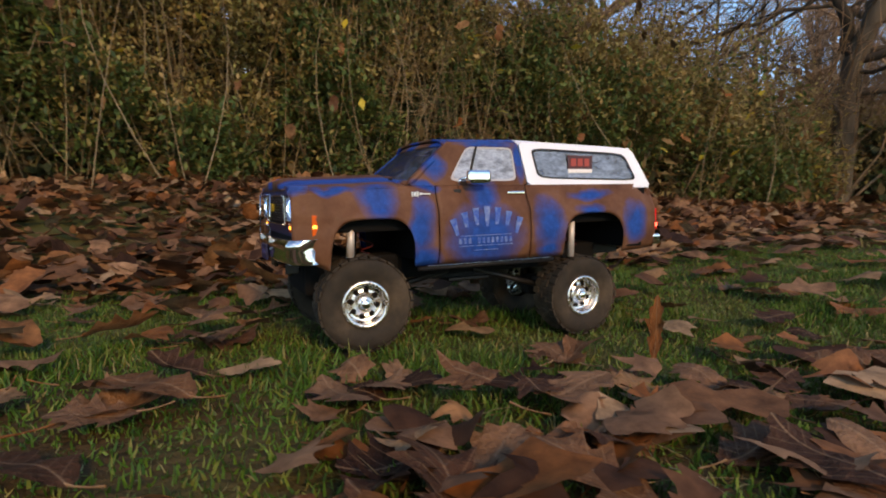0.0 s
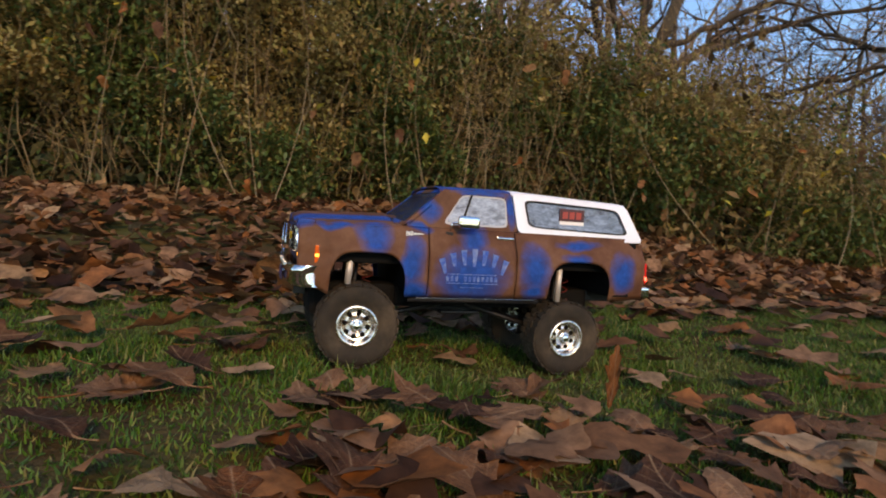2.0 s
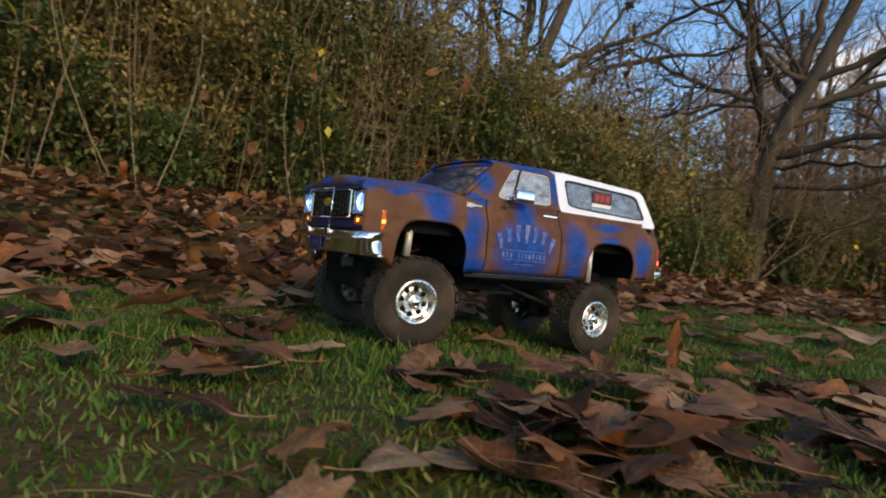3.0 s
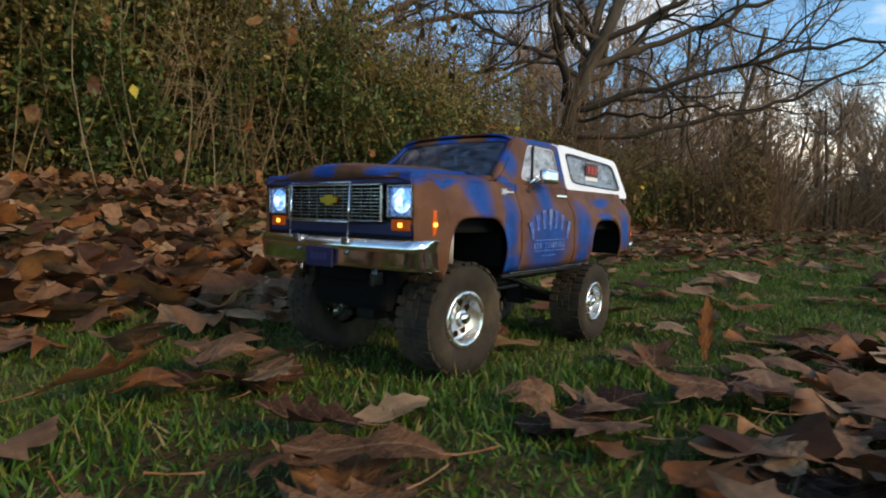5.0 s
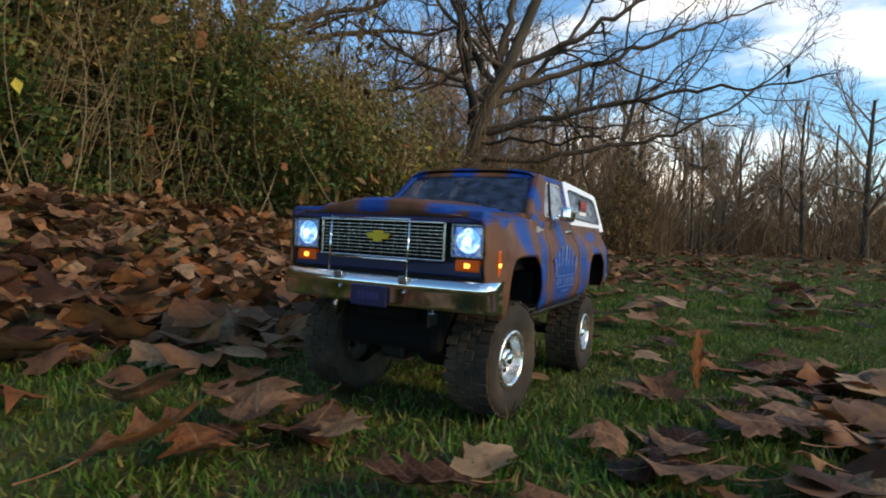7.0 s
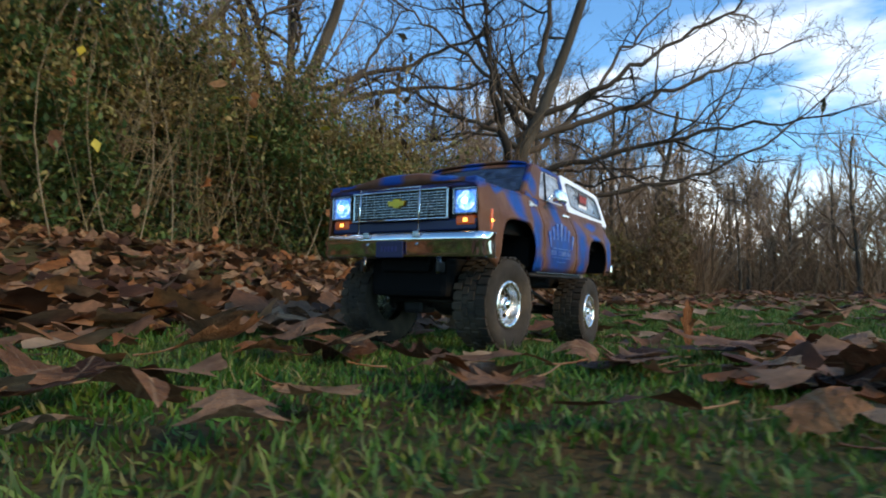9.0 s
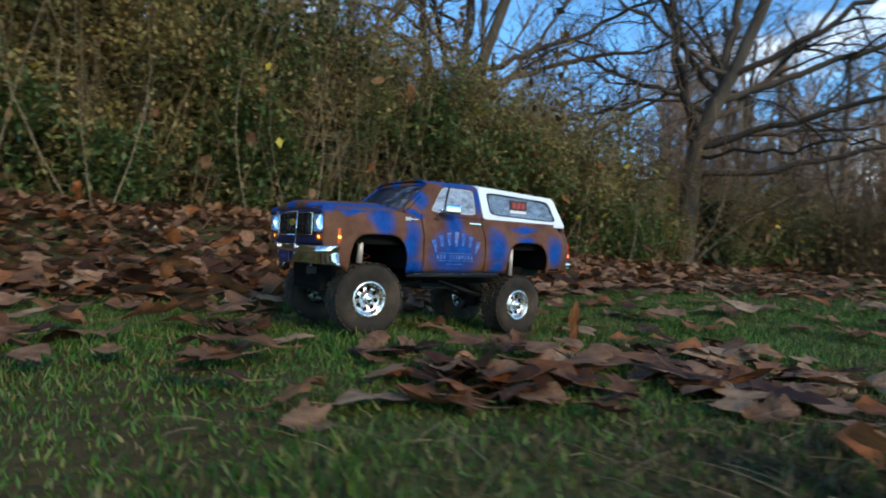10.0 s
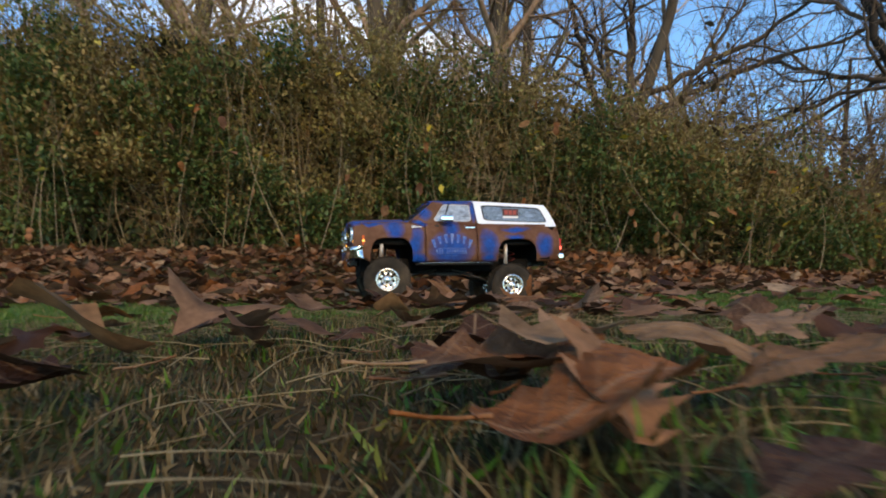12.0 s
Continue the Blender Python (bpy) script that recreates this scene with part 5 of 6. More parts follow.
def rounded(n, r, u0, u1, v0, v1, p=5.0):
    """A rounded rectangle in unit coordinates, n places, starting at the right."""
    pts = []
    for k in range(n):
        a = 2 * math.pi * k / n
        c, s = math.cos(a), math.sin(a)
        m = (abs(c) ** p + abs(s) ** p) ** (-1 / p)
        pts.append(((u0 + u1) / 2 + (u1 - u0) / 2 * c * m, (v0 + v1) / 2 + (v1 - v0) / 2 * s * m))
    return pts


def quad_at(q, u, v):
    """q: four (x, z) corners: low front, low rear, high rear, high front."""
    (ax, az), (bx, bz), (cx, cz), (dx, dz) = q
    return (ax * (1 - u) + bx * u) * (1 - v) + (dx * (1 - u) + cx * u) * v, (az * (1 - u) + bz * u) * (1 - v) + (dz * (1 - u) + cz * u) * v


def window_frame(quad, hole, side, p_out=40.0, p_in=6.0, out=0.0, n=64):
    """A panel round a window: quad outside, hole (u0, u1, v0, v1) inside."""
    bm = bmesh.new()
    a = [bm.verts.new(on_side(*quad_at(quad, u, v), side, out)) for u, v in rounded(n, 0, 0, 1, 0, 1, p_out)]
    c = [bm.verts.new(on_side(*quad_at(quad, u, v), side, out)) for u, v in rounded(n, 0, *hole, p_in)]
    for k in range(n):
        bm.faces.new((a[k], a[(k + 1) % n], c[(k + 1) % n], c[k]))
    return bm


def window_pane(quad, hole, side, out, p=6.0, n=48):
    bm = bmesh.new()
    bm.faces.new([bm.verts.new(on_side(*quad_at(quad, u, v), side, out)) for u, v in rounded(n, 0, *hole, p)])
    return bm


def ring(quad, hole, grow, side, out, p=6.0, n=48):
    """A narrow rubber seal round a window."""
    bm = bmesh.new()
    big_hole = (hole[0] - grow, hole[1] + grow, hole[2] - grow * 2.6, hole[3] + grow * 2.6)
    a = [bm.verts.new(on_side(*quad_at(quad, u, v), side, out)) for u, v in rounded(n, 0, *big_hole, p)]
    c = [bm.verts.new(on_side(*quad_at(quad, u, v), side, out)) for u, v in rounded(n, 0, *hole, p)]
    for k in range(n):
        bm.faces.new((a[k], a[(k + 1) % n], c[(k + 1) % n], c[k]))
    return bm


CAB = ((-0.136, BELT), (0.0385, BELT), (0.0300, ROOF), (-0.0775, ROOF))
TOP = ((0.0405, 0.2035), (0.2655, 0.1990), (0.2345, 0.2590), (0.0320, 0.2660))
CAB_HOLE, TOP_HOLE = (0.295, 0.915, 0.09, 0.90), (0.085, 0.900, 0.18, 0.86)
for side in (-1, 1):
    ob = part("cab_side", window_frame(CAB, CAB_HOLE, side, 60, 9), M_PAINT, truck, "blue and brown window pillars")
    thicken(ob, 0.003, 0)
    part("door_glass", window_pane(CAB, CAB_HOLE, side, -0.0008, 9), M_SIDEGLASS, truck, "streaked side window, pale sky reflection put into its tint")
    part("window_seal", ring(CAB, CAB_HOLE, -0.018, side, 0.0004, 9), plain("pale_trim", (0.40, 0.42, 0.45), 0.5), truck, "pale trim round the window")
    a, c = quad_at(CAB, 0.47, 0.09), quad_at(CAB, 0.43, 0.90)
    part("vent_bar", tube_between(on_side(*a, side, 0.0006), on_side(*c, side, 0.0006), 0.0016, 0.0016, 8), M_BLACK, truck)
    ob = part("hardtop_side", window_frame(TOP, TOP_HOLE, side, 16, 10), M_WHITE, truck, "white hardtop panel")
    thicken(ob, 0.003, 0)
    glass_pane = part("rear_side_glass", window_pane(TOP, TOP_HOLE, side, -0.0008, 10), M_GLASS, truck, "streaked side window, blue-grey sky reflection put into its tint")
    part("window_seal", ring(TOP, TOP_HOLE, -0.014, side, 0.0022, 10), M_BLACK, glass_pane, "black rubber seal")

# windscreen
WS = [(-0.138, 0.098, 0.2085), (-0.076, 0.0835, 0.2615)]


def screen_row(q, grow=0.0, bow=0.010):
    x = WS[0][0] + (WS[1][0] - WS[0][0]) * q
    w = WS[0][1] + (WS[1][1] - WS[0][1]) * q + grow
    z = WS[0][2] + (WS[1][2] - WS[0][2]) * q
    return [(x - bow * (1 - t * t), w * t, z + 0.004 * (1 - t * t) * (1 - q)) for t in np.linspace(-1, 1, 15)]


# the blue in this dark tint stands for reflected sky
part("windscreen", grid_mesh([[(x, y * 0.95, z) for x, y, z in screen_row(q)] for q in np.linspace(0.04, 0.93, 8)]), glass("dark_windscreen", (0.035, 0.055, 0.10), 0.06, 0.62), truck, "dark mottled windscreen, reflected sky blue put into its tint")
for q0, q1 in ((-0.03, 0.05), (0.92, 1.03)):
    ob = part("screen_frame", grid_mesh([screen_row(q) for q in np.linspace(q0, q1, 4)]), M_PAINT, truck)
    thicken(ob, 0.002, 0)
for side in (-1, 1):
    rows = []
    for q in np.linspace(0, 1, 8):
        x = WS[0][0] + (WS[1][0] - WS[0][0]) * q
        w = WS[0][1] + (WS[1][1] - WS[0][1]) * q
        z = WS[0][2] + (WS[1][2] - WS[0][2]) * q
        rows.append([(x - 0.0015, side * (w - 0.0065), z), (x - 0.001, side * (w + 0.0005), z), (x + 0.008, side * (w + 0.0002), z)])
    ob = part("pillar", grid_mesh(rows), M_PAINT, truck)
    thicken(ob, 0.002, 0)
    part("wiper", merge(tube_between((-0.1495, side * 0.02 + 0.012, 0.2135), (-0.1475, side * 0.02 - 0.05 * -0.6, 0.2145), 0.0013), box(-0.151, -0.1485, side * 0.045 - 0.028, side * 0.045 + 0.028, 0.2138, 0.2158, 0.0005)), M_BLACK, truck)


# roofs
def roof_rows(x0, x1, z0, z1, n=22, drop=0.0045):
    rows = []
    for x in np.linspace(x0, x1, 14):
        t = (x - x0) / (x1 - x0)
        z = z0 + (z1 - z0) * t
        rows.append([(x, (G_HIGH + 0.0005) * q, z + 0.0055 * (1 - q ** 4) - drop * abs(q) ** 14) for q in np.linspace(-1, 1, n)])
    return rows


ob = part("cab_roof", grid_mesh(roof_rows(-0.0835, 0.0306, 0.2635, 0.2660)), M_PAINT, truck, "brown cab roof with a blue patch")
thicken(ob, 0.0025)
ob = part("hardtop_roof", grid_mesh(roof_rows(0.0320, 0.2340, 0.2660, 0.2590)), M_WHITE, truck, "white hardtop roof")
thicken(ob, 0.0025)
# tail end: hardtop back, tailgate
rows = [[(0.2330 + 0.0318 * (1 - q), (G_HIGH + (G_LOW - G_HIGH) * (1 - q) - 0.001) * t, 0.1992 + (0.2605 - 0.1992) * q) for t in np.linspace(-1, 1, 9)] for q in np.linspace(0, 1, 6)]
ob = part("hardtop_back", grid_mesh(rows), M_WHITE, truck)
thicken(ob, 0.002)
part("tailgate", box(0.258, 0.2675, -0.0965, 0.0965, 0.112, 0.1985, 0.003), M_PAINT, truck)
part("rear_bumper", box(0.264, 0.279, -0.108, 0.108, 0.112, 0.1285, 0.004, 3), M_CHROME, truck, "chrome rear bumper")
for side in (-1, 1):
    lamp = part("tail_light", box(0.2630, 0.2730, side * 0.0985 - 0.0060, side * 0.0985 + 0.0060, 0.134, 0.168, 0.002), M_REDLENS, truck, "glowing red tail light")
    part("bulb", box(0.2636, 0.2737, side * 0.0988 - 0.0064, side * 0.0988 + 0.0064, 0.139, 0.146, 0.001), plain("lit_red_bulb", (1.0, 0.12, 0.08), 0.3, 0, 3.0), lamp)

# ---- the face: grille, lamps, bumper, plate ----
part("grille_shell", merge(box(-0.2875, -0.272, -0.069, 0.069, 0.1945, 0.1967, 0.0008), box(-0.2875, -0.272, -0.069, 0.069, 0.1605, 0.1625, 0.0008), box(-0.2852, -0.272, -0.0700, -0.0668, 0.1605, 0.1965, 0.001), box(-0.2852, -0.272, 0.0668, 0.0700, 0.1605, 0.1965, 0.001)), plain("grille_chrome", (0.5, 0.51, 0.53), 0.2, 1.0), truck, "bright grille surround")
M_GRILLE = plain("bright_grille", (0.27, 0.28, 0.30), 0.25, 0.95)
# near-black box for the shade behind the grille bars
part("grille_back", box(-0.281, -0.272, -0.066, 0.066, 0.162, 0.196), M_CAVITY_SHADE, truck)
for k in range(9):
    z = 0.1658 + k * 0.00325
    part("grille_bar", box(-0.2862, -0.2840, -0.0668, 0.0668, z - 0.00050, z + 0.00050), M_GRILLE, truck)
for y in np.linspace(-0.052, 0.052, 9):
    part("grille_rib", box(-0.2822, -0.2800, y - 0.0005, y + 0.0005, 0.162, 0.196), M_BLACK, truck)
# wire guard before the grille: two uprights and a cross bar
for y in (-0.0385, 0.0485):
    part("grille_post", tube_between((-0.2985, y, 0.1440), (-0.2955, y, 0.1985), 0.00085, 0.00085, 8), M_CHROME, truck, "thin chrome upright")
part("guard_bar", merge(tube_between((-0.2978, -0.0385, 0.1600), (-0.2978, 0.0485, 0.1600), 0.0011, None, 8), tube_between((-0.2958, -0.0385, 0.1975), (-0.2958, 0.0485, 0.1975), 0.0006, None, 8)), M_CHROME, truck, "thin chrome cross bar")
bm = bmesh.new()
pts = [(-0.0125, 0.0028), (-0.0105, -0.0028), (-0.0045, -0.0028), (-0.0045, -0.0052), (0.0045, -0.0052), (0.0045, -0.0028), (0.0105, -0.0028), (0.0125, 0.0028), (0.0045, 0.0028), (0.0045, 0.0052), (-0.0045, 0.0052), (-0.0045, 0.0028)]
face = bm.faces.new([bm.verts.new((-0.2895, y, 0.181 + z)) for y, z in pts])
ext = bmesh.ops.extrude_face_region(bm, geom=[face])
bmesh.ops.translate(bm, verts=[g for g in ext["geom"] if isinstance(g, bmesh.types.BMVert)], vec=(0.0025, 0, 0))
part("badge", bm, M_GOLD, truck, "dull gold cross-shaped badge")
part("lower_valance", box(-0.2815, -0.2760, -0.1050, 0.1050, 0.1475, 0.1605, 0.002), plain("dark_blue_paint", (0.008, 0.014, 0.06), 0.35), truck, "dark blue panel under the grille")
for side in (-1, 1):
    y = side * 0.0905
    lamp = part("headlight", merge(box(-0.2840, -0.2750, y - 0.0158, y + 0.0158, 0.1932, 0.1954, 0.0008), box(-0.2840, -0.2750, y - 0.0158, y + 0.0158, 0.1650, 0.1672, 0.0008),
                                   box(-0.2838, -0.2750, y - 0.0160, y - 0.0138, 0.1650, 0.1954, 0.0008), box(-0.2838, -0.2750, y + 0.0138, y + 0.0160, 0.1650, 0.1954, 0.0008)), M_BEZEL, truck, "square headlight in a chrome bezel, switched on")
    part("reflector", box(-0.2805, -0.2755, y - 0.0139, y + 0.0139, 0.1670, 0.1934, 0.001), M_HEADRIM, lamp, "reflector given a blue glow for the lamplight on it")
    lens = lathe([(0.0002, -0.2844), (0.005, -0.2840), (0.0092, -0.2824), (0.0116, -0.2804)], 24)
    bmesh.ops.transform(lens, matrix=Matrix(((0, 1, 0, 0), (1, 0, 0, y), (0, 0, 1, 0.1806), (0, 0, 0, 1))), verts=lens.verts)
    part("lens", lens, M_HEAD, lamp, "glowing blue-white lens")
    part("lamp_core", tube_between((-0.2849, y, 0.1806), (-0.2835, y, 0.1806), 0.0030, 0.0040, 18), M_HEAD_CORE, lamp, "white-hot lamp centre")
    turn = part("turn_signal", box(-0.2825, -0.2760, y - 0.0125, y + 0.0115, 0.1530, 0.1640, 0.0018), M_AMBER, truck, "orange indicator lamp")
    part("bulb", box(-0.2834, -0.2820, y - 0.0030, y + 0.0020, 0.1565, 0.1607, 0.0006), M_AMBER_LIT, turn, "lit amber bulb")
    mark = part("side_marker", box(-0.2618, -0.2555, side * 0.1100 - 0.003, side * 0.1100 + 0.003, 0.1490, 0.1730, 0.0012), M_AMBER, truck, "tall orange side marker")
    part("bulb", box(-0.2612, -0.2562, side * 0.1107 - 0.0032, side * 0.1107 + 0.0032, 0.1575, 0.1615, 0.0010), M_AMBER_LIT, mark, "lit amber bulb")

# bumper: swept section with wrapped ends
sec = [(0.000, 0.0290), (-0.0035, 0.0285), (-0.0065, 0.0235), (-0.0075, 0.0185), (-0.0052, 0.0165), (-0.0052, 0.0045), (-0.0025, 0.0010), (0.002, 0.0)]
rows = []
for t in np.linspace(-1, 1, 41):
    bend = 0.026 * max(0.0, (abs(t) - 0.86) / 0.14) ** 2.2 + 0.011 * t * t
    rows.append([(-0.2925 + bend + dx, 0.1245 * t - math.copysign(1, t) * 0.006 * max(0.0, (abs(t) - 0.93) / 0.07) ** 2, 0.1165 + dz) for dx, dz in sec])
ob = part("front_bumper", grid_mesh(rows), M_CHROME, truck, "chrome front bumper reflecting the ground")
thicken(ob, 0.002)
for y in (-0.036, 0.036):
    part("bumper_bracket", box(-0.3005, -0.2955, y - 0.0045, y + 0.0045, 0.1385, 0.1465, 0.001), M_BEZEL, truck)
    part("bumper_bolt", tube_between((-0.2990, y, 0.131), (-0.2960, y, 0.131), 0.0018, 0.0022, 10), M_BEZEL, truck)
plate = part("number_plate", box(-0.3010, -0.2980, -0.0195, 0.0195, 0.1158, 0.1352, 0.0008), M_NAVY, truck, "dark blue plate with a faint pale marking")
for y in np.linspace(-0.010, 0.010, 5):
    part("marking_bar", box(-0.3016, -0.3008, y - 0.0014, y + 0.0014, 0.1225, 0.1290), plain("faint_blue_print", (0.03, 0.03, 0.12), 0.5), plate)

# ---- side fittings ----
for side in (-1, 1):
    part("door_handle", box(0.004, 0.0315, side * 0.1010 - 0.0024, side * 0.1010 + 0.0024, 0.1930, 0.1970, 0.0013), M_CHROME, truck, "bright door handle")
    mirror = part("mirror", box(-0.0640, -0.0310, side * 0.1160 - 0.007, side * 0.1160 + 0.007, 0.2065, 0.2250, 0.0062, 4), M_CHROME, truck, "chrome mirror on a bent arm")
    part("arm", merge(tube_between((-0.0700, side * 0.101, 0.2020), (-0.0700, side * 0.109, 0.2130), 0.0014), tube_between((-0.0700, side * 0.109, 0.2130), (-0.0600, side * 0.113, 0.2160), 0.0014)), M_CHROME, mirror)
    part("foot", box(-0.0775, -0.0650, side * 0.1005 - 0.0025, side * 0.1005 + 0.0025, 0.1905, 0.2010, 0.002), M_BLACK, mirror)
    part("rocker_rail", tube_between((-0.128, side * 0.103, 0.101), (0.078, side * 0.103, 0.101), 0.003), M_BLACK, truck)
    part("rocker_trim", box(-0.118, 0.070, side * 0.1085 - 0.0012, side * 0.1085 + 0.0012, 0.1040, 0.1050, 0.0003), M_BEZEL, truck, "dull metal sill trim")
    part("fender_badge", merge(*(box(-0.1365 + dx, -0.1365 + dx + w, side * 0.1062 - 0.0010, side * 0.1062 + 0.0010, 0.1952 - h, 0.1952 + h, 0.0002) for dx, w, h in ((0, 0.0018, 0.0032), (0.0028, 0.0032, 0.0026), (0.0072, 0.0020, 0.0034), (0.0105, 0.0030, 0.0016), (0.0140, 0.0110, 0.0008)))), M_SILVER_LETTER, truck, "small silver fender badge")

M_FADED = noisy("faded_lettering", [(0.38, (0.004, 0.07, 0.36)), (0.52, (0.07, 0.15, 0.40)), (0.70, (0.20, 0.27, 0.45))], 110, 0.6, 0, 0.0)
# faded painted emblem on the doors: an arc of tall bars over ruled lines
for side in (-1, 1):
    for k, a in enumerate(np.linspace(-1, 1, 7)):
        x, z = -0.034 + a * 0.047, 0.1650 - 0.013 * a * a
        tall = 0.0132 - 0.0022 * abs(a)
        mk = box(x - 0.0036, x + 0.0036, -0.0005, 0.0005, z - tall, z + tall)
        for vert in mk.verts:
            vert.co.x = x + (vert.co.x - x) * (1.30 if vert.co.z > z else 0.55)
        bmesh.ops.rotate(mk, verts=mk.verts, cent=(x, 0, z), matrix=Matrix.Rotation(a * 0.30, 3, "Y"))
        bmesh.ops.translate(mk, verts=mk.verts, vec=(0, side * (half_width(x, z) + 0.0006), 0))
        part("door_stroke", mk, M_FADED, truck, "worn pale blue painted bar")
    for x0, x1, z, t in ((-0.074, 0.002, 0.1405, 0.0010), (-0.076, 0.004, 0.1275, 0.0009), (-0.054, -0.018, 0.1215, 0.0008)):
        w = half_width((x0 + x1) / 2, z) + 0.0006
        part("door_rule", box(x0, x1, side * w - 0.0005, side * w + 0.0005, z - t / 2, z + t / 2), M_LETTER, truck)
    for k in range(12):
        if k == 3:
            continue
        x = -0.076 + k * 0.0068
        w = half_width(x, 0.134) + 0.0006
        part("door_mark", box(x, x + 0.0038, side * w - 0.0005, side * w + 0.0005, 0.1305, 0.1375), M_LETTER, truck)
    # paper notice inside the rear side window
    x, z = 0.134, 0.2265
    c = on_side(x, z, side, -0.0002)
    part("window_notice", box(x - 0.0220, x + 0.0220, c.y - 0.0005, c.y + 0.0005, z + 0.0012, z + 0.0205), M_RED, truck, "dark and white notice in the window")
    part("window_notice", box(x - 0.0210, x + 0.0220, c.y - 0.0003, c.y + 0.0007, z - 0.0130, z + 0.0010), M_PAPER, truck, "white lower half of the notice")
    for k in range(3):
        part("notice_bar", box(x - 0.017 + k * 0.012, x - 0.008 + k * 0.012, c.y - 0.001 * (side < 0) - 0.0004, c.y + 0.001 * (side > 0) + 0.0004, z + 0.005, z + 0.0160), plain("dull_red_print", (0.36, 0.06, 0.05), 0.6), truck)

# ---- wheels, axles, springs ----
WR, WW = 0.0590, 0.0235
tyre_bm = lathe([(0.0280, -WW * 0.72), (0.0335, -WW * 0.93), (0.0400, -WW * 1.01), (0.0480, -WW * 1.04), (0.0545, -WW * 0.96), (0.0565, -WW * 0.78), (0.0570, 0), (0.0565, WW * 0.78), (0.0545, WW * 0.96), (0.0480, WW * 1.04), (0.0400, WW * 1.01), (0.0335, WW * 0.93), (0.0280, WW * 0.72)], 56)
lug = []
lug_rg = random.Random(4)
for k in range(30):
    for row, (y0, y1) in enumerate(((-WW * 0.98, -WW * 0.42), (-WW * 0.34, WW * 0.05), (WW * 0.05, WW * 0.40), (WW * 0.46, WW * 0.98))):
        b = box(-0.0046 + lug_rg.uniform(-0.0008, 0.0008), 0.0046 + lug_rg.uniform(-0.0008, 0.0008), y0 + lug_rg.uniform(-0.001, 0.001), y1 + lug_rg.uniform(-0.001, 0.001), 0.0555, WR - lug_rg.uniform(0, 0.0014), 0.0011, 2)
        bmesh.ops.rotate(b, verts=b.verts, cent=(0, 0, 0), matrix=Matrix.Rotation(2 * math.pi * (k + 0.5 * (row % 2)) / 30, 3, "Y"))
        lug.append(b)
TREAD = bpy.data.meshes.new("tread")
lug_bm = merge(*lug)
lug_bm.to_mesh(TREAD)
lug_bm.free()
TREAD.materials.append(M_TYRE)
TYRE = bpy.data.meshes.new("tyre")
bmesh.ops.recalc_face_normals(tyre_bm, faces=tyre_bm.faces)
tyre_bm.to_mesh(TYRE)
tyre_bm.free()
TYRE.materials.append(M_TYRE)
rim_bm = lathe([(0.0286, 0.004), (0.0294, -0.0205), (0.0286, -0.0220), (0.0246, -0.0220), (0.0236, -0.0190), (0.0232, -0.0100), (0.0216, -0.0082), (0.0112, -0.0105), (0.0100, -0.0150), (0.0088, -0.0165), (0.0001, -0.0168)], 48)
RIM = bpy.data.meshes.new("rim")
rim_bm.to_mesh(RIM)
rim_bm.free()
RIM.materials.append(M_SATIN)
# each rim hole is a near-black disc, its shade put into the colour
HOLE = bpy.data.meshes.new("rim_hole_shade")
b = tube_between((0, -0.0102, 0), (0, -0.0088, 0), 0.0035, 0.0035, 14)
b.to_mesh(HOLE)
b.free()
HOLE.materials.append(M_CAVITY_SHADE)
BOLT = bpy.data.meshes.new("rim_bolt")
b = tube_between((0, -0.0228, 0), (0, -0.0215, 0), 0.0010, 0.0008, 6)
b.to_mesh(BOLT)
b.free()
BOLT.materials.append(M_BLACK)
CAP = bpy.data.meshes.new("hub_cap")
b = lathe([(0.0062, -0.0160), (0.0062, -0.0195), (0.0045, -0.0208), (0.0001, -0.0210)], 18)
b.to_mesh(CAP)
b.free()
CAP.materials.append(M_CHROME)


def truck_wheel(x, y, z, steer, spin):
    """One wheel under the truck: tyre and chrome rim with round holes, bolts and a hub cap."""
    wheel = new("wheel", TYRE)
    wheel.parent = truck
    flip = 0 if y < 0 else 180
    wheel.matrix_local = pose(x, y, z, 0, 0, steer + flip) @ pose(0, 0, 0, 0, spin, 0)
    tagged(wheel, "muddy knobbly tyre on a chrome rim")
    tagged(part("tread", TREAD, M_TYRE, wheel, "worn muddy tread blocks"), kind="stuff")
    rim = part("rim", RIM, M_SATIN, wheel, "polished chrome rim with round holes")
    for k in range(8):
        h = part("rim_hole_shade", HOLE, M_CAVITY_SHADE, wheel, "dark disc for the shade in a round hole")
        h.matrix_local = pose(0, 0, 0, 0, 45 * k, 0) @ pose(0.0164, 0, 0)
    for k in range(16):
        h = part("rim_bolt", BOLT, M_BLACK, wheel)
        h.matrix_local = pose(0, 0, 0, 0, 22.5 * k, 0) @ pose(0.0267, 0, 0)
    part("hub_cap", CAP, M_CHROME, wheel)


FZ, RZ = 0.0630, 0.0440
FX, RX, FY, RY = -0.1975, 0.1320, 0.0870, 0.0840
for x, y, z, steer, spin in ((FX, -FY, FZ, -5, 10), (FX, FY, FZ, -5, 33), (RX, -RY, RZ, 0, 20), (RX, RY, RZ, 0, 48)):
    truck_wheel(x, y, z, steer, spin)
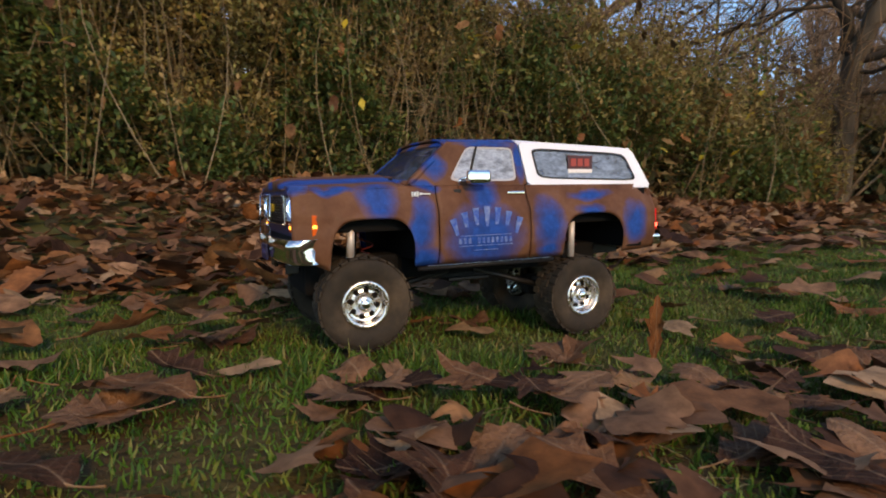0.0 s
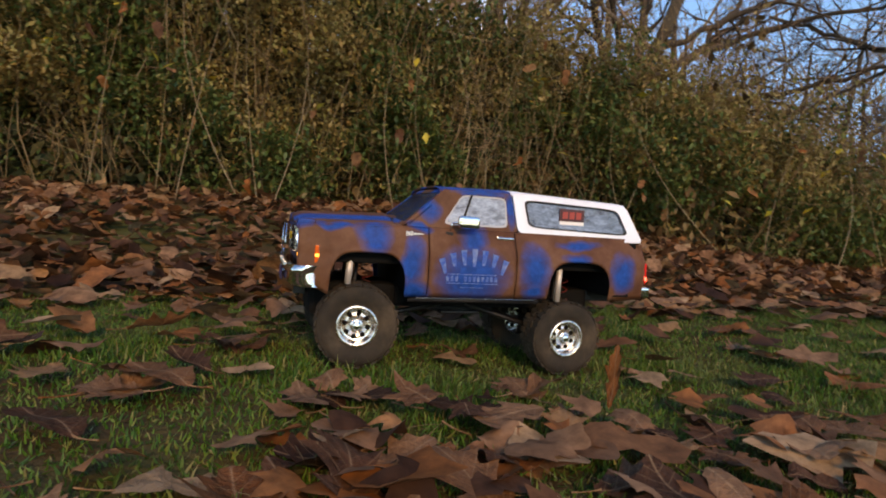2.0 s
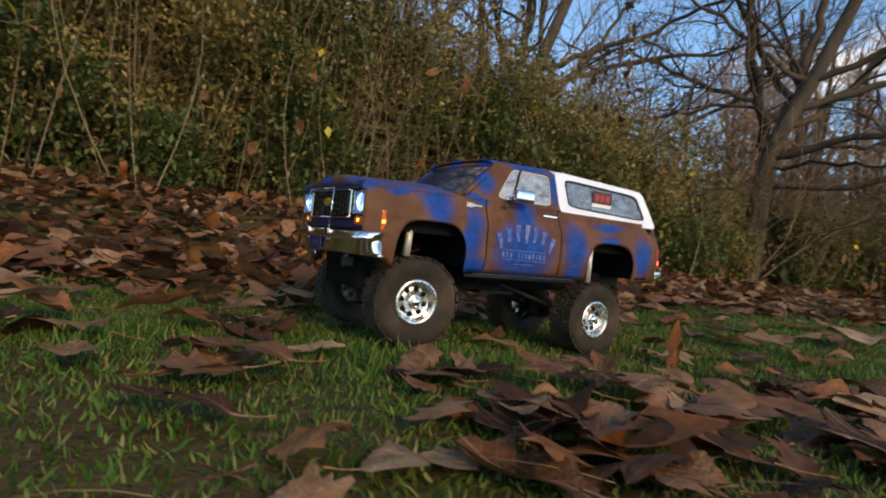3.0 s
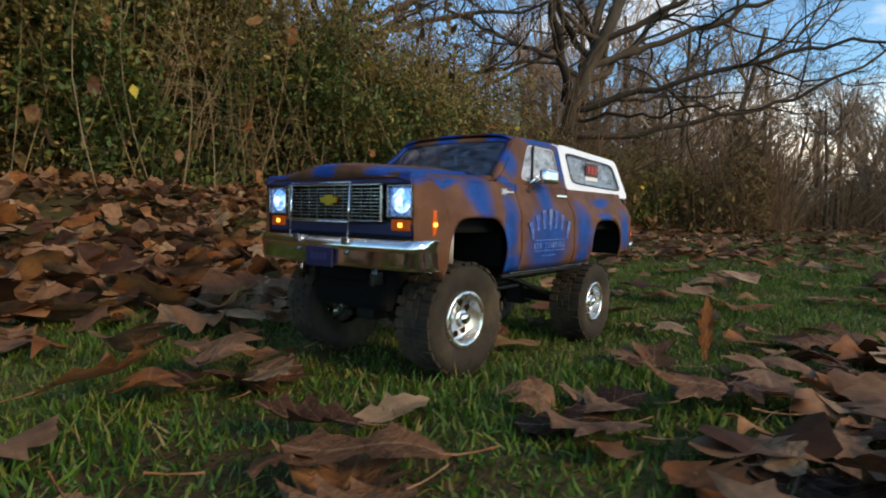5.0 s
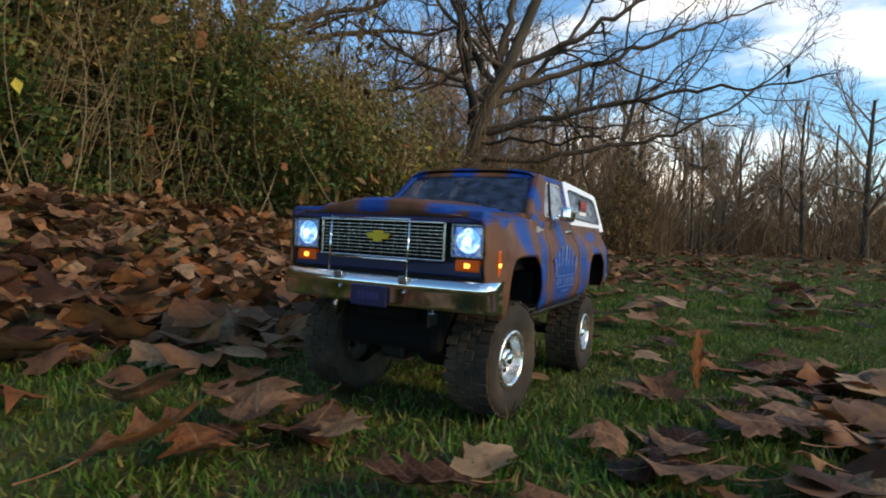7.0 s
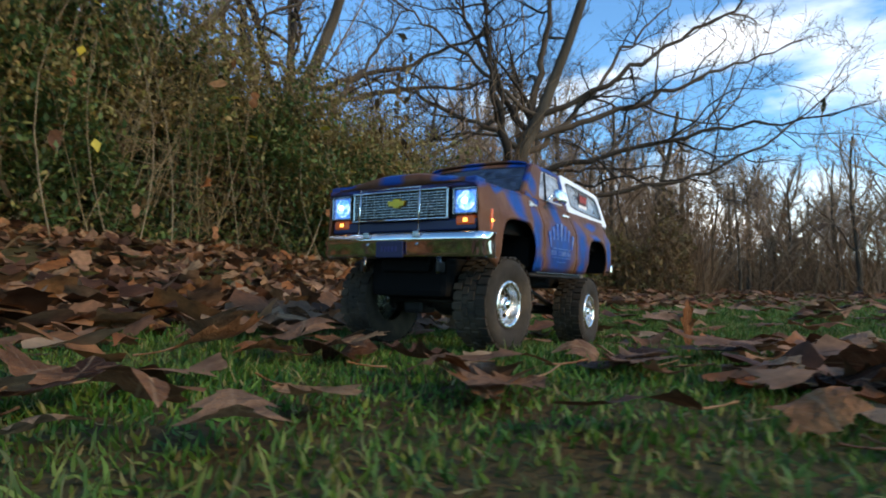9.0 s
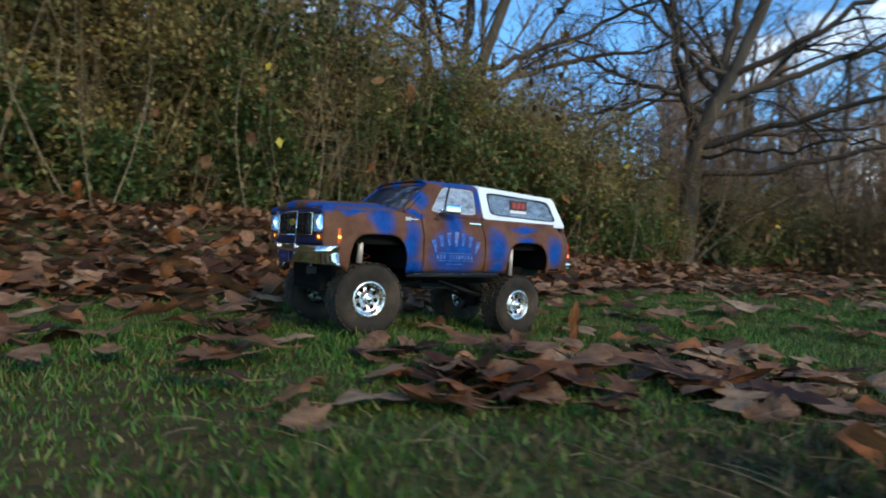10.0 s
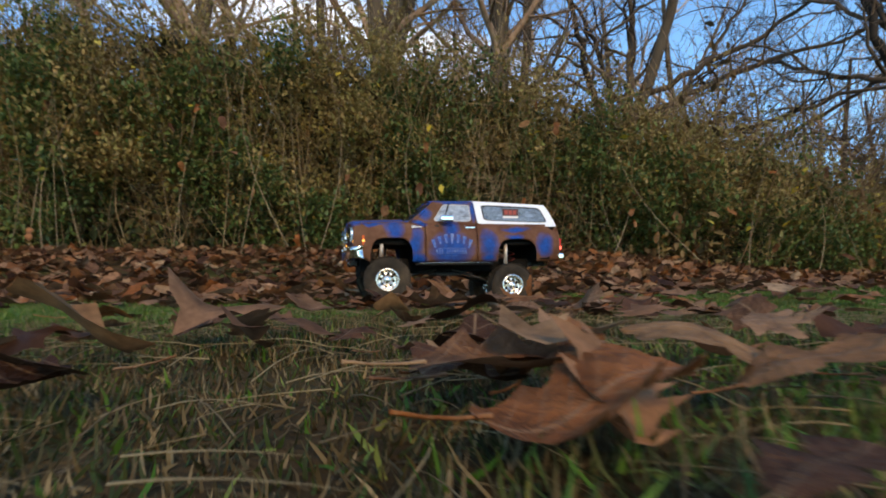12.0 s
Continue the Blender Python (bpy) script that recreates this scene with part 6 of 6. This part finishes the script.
for x, z in ((FX, FZ), (RX, RZ)):
    part("axle", merge(tube_between((x, -0.070, z), (x, 0.070, z), 0.0085, None, 12), box(x - 0.017, x + 0.017, 0.008, 0.040, z - 0.016, z + 0.016, 0.006)), M_BLACK, truck, "black axle and gear housing")
    for side in (-1, 1):
        low = (x - 0.004, side * 0.054, z + 0.004)
        shock = part("shock_absorber", tube_between(low, (x + 0.002, side * 0.056, 0.152), 0.0030), M_BLACK, truck, "pale tubular shock absorber")
        part("shock_body", tube_between((x - 0.016, side * 0.0940, z + 0.057), (x - 0.013, side * 0.0930, 0.160), 0.0050, 0.0046, 12), M_SHOCK, shock, "pale silver cylinder")
        coil = []
        for k in range(25):
            a0, a1 = k * 0.9, (k + 1) * 0.9
            z0, z1 = 0.085 + k * 0.0022, 0.085 + (k + 1) * 0.0022
            coil.append(tube_between((x + 0.020 + 0.009 * math.cos(a0), side * 0.046 + 0.009 * math.sin(a0), z0), (x + 0.020 + 0.009 * math.cos(a1), side * 0.046 + 0.009 * math.sin(a1), z1), 0.0012, None, 5, False))
        part("coil_spring", merge(*coil), M_SPRING, shock, "dark red coil spring")
for side in (-1, 1):
    part("chassis_rail", box(-0.255, 0.250, side * 0.038 - 0.004, side * 0.038 + 0.004, 0.096, 0.114, 0.001), M_BLACK, truck)
    part("trailing_link", tube_between((RX - 0.003, side * 0.050, RZ), (-0.020, side * 0.045, 0.088), 0.004), M_STEEL, truck, "dull metal suspension link")
    part("trailing_link", tube_between((-0.190, side * 0.050, FZ), (-0.060, side * 0.045, 0.088), 0.004), M_STEEL, truck, "dull metal suspension link")
part("gearbox", box(-0.085, 0.020, -0.042, 0.042, 0.076, 0.112, 0.006), M_BLACK, truck)
part("skid_plate", box(-0.060, 0.005, -0.050, 0.050, 0.072, 0.077, 0.002), M_STEEL, truck, "scuffed metal skid plate")
part("steering_link", tube_between((-0.222, -0.060, FZ + 0.002), (-0.222, 0.060, FZ + 0.002), 0.0028), M_STEEL, truck)
# added near-black blocks that stand for the deep shade under the truck
part("nose_shade_block", box(-0.262, -0.135, -0.056, 0.056, 0.070, 0.118, 0.008), M_CAVITY_SHADE, truck, "black block for the machinery and shade under the nose")
part("chassis_shade_block", box(-0.135, 0.200, -0.048, 0.048, 0.082, 0.116, 0.006), M_CAVITY_SHADE, truck, "black block for the chassis and the shade beneath it")
for side in (-1, 1):
    part("knuckle", merge(tube_between((FX, side * 0.056, FZ - 0.014), (FX, side * 0.056, FZ + 0.018), 0.0065, 0.0050, 10), box(FX - 0.010, FX + 0.009, side * 0.060 - 0.003, side * 0.060 + 0.003, FZ - 0.011, FZ + 0.011, 0.002)), M_STEEL, truck, "dull metal steering knuckle")
    part("link_end", tube_between((-0.2230, side * 0.058, FZ - 0.003), (-0.2230, side * 0.058, FZ + 0.007), 0.0036, 0.0030, 10), M_BEZEL, truck, "bright rod end")
    part("bumper_mount", tube_between((-0.2780, side * 0.0545, 0.098), (-0.2780, side * 0.0545, 0.120), 0.0030, None, 10), M_BEZEL, truck, "bright bumper mount post")
part("differential", merge(smooth(lathe([(0.0002, -0.046), (0.010, -0.044), (0.0165, -0.034), (0.0175, -0.024), (0.0165, -0.014), (0.010, -0.004), (0.0002, -0.002)], 20))), M_STEEL, truck, "scuffed axle housing").matrix_local = pose(FX - 0.003, 0.0, FZ)
part("winch_mount", box(-0.270, -0.240, -0.036, 0.036, 0.100, 0.118, 0.004), M_CAVITY_SHADE, truck)
part("tow_hook", box(-0.284, -0.268, -0.0575, -0.0535, 0.100, 0.112, 0.0015), M_STEEL, truck)
part("tow_hook", box(-0.284, -0.268, 0.0535, 0.0575, 0.100, 0.112, 0.0015), M_STEEL, truck)
part("dashboard", box(-0.122, -0.098, -0.082, 0.082, 0.196, 0.214, 0.004), M_BLACK, truck)
for side in (-1, 1):
    part("front_seat", merge(box(-0.055, -0.010, side * 0.045 - 0.025, side * 0.045 + 0.025, 0.195, 0.207, 0.004), box(-0.016, -0.004, side * 0.045 - 0.025, side * 0.045 + 0.025, 0.200, 0.238, 0.004)), M_BLACK, truck)
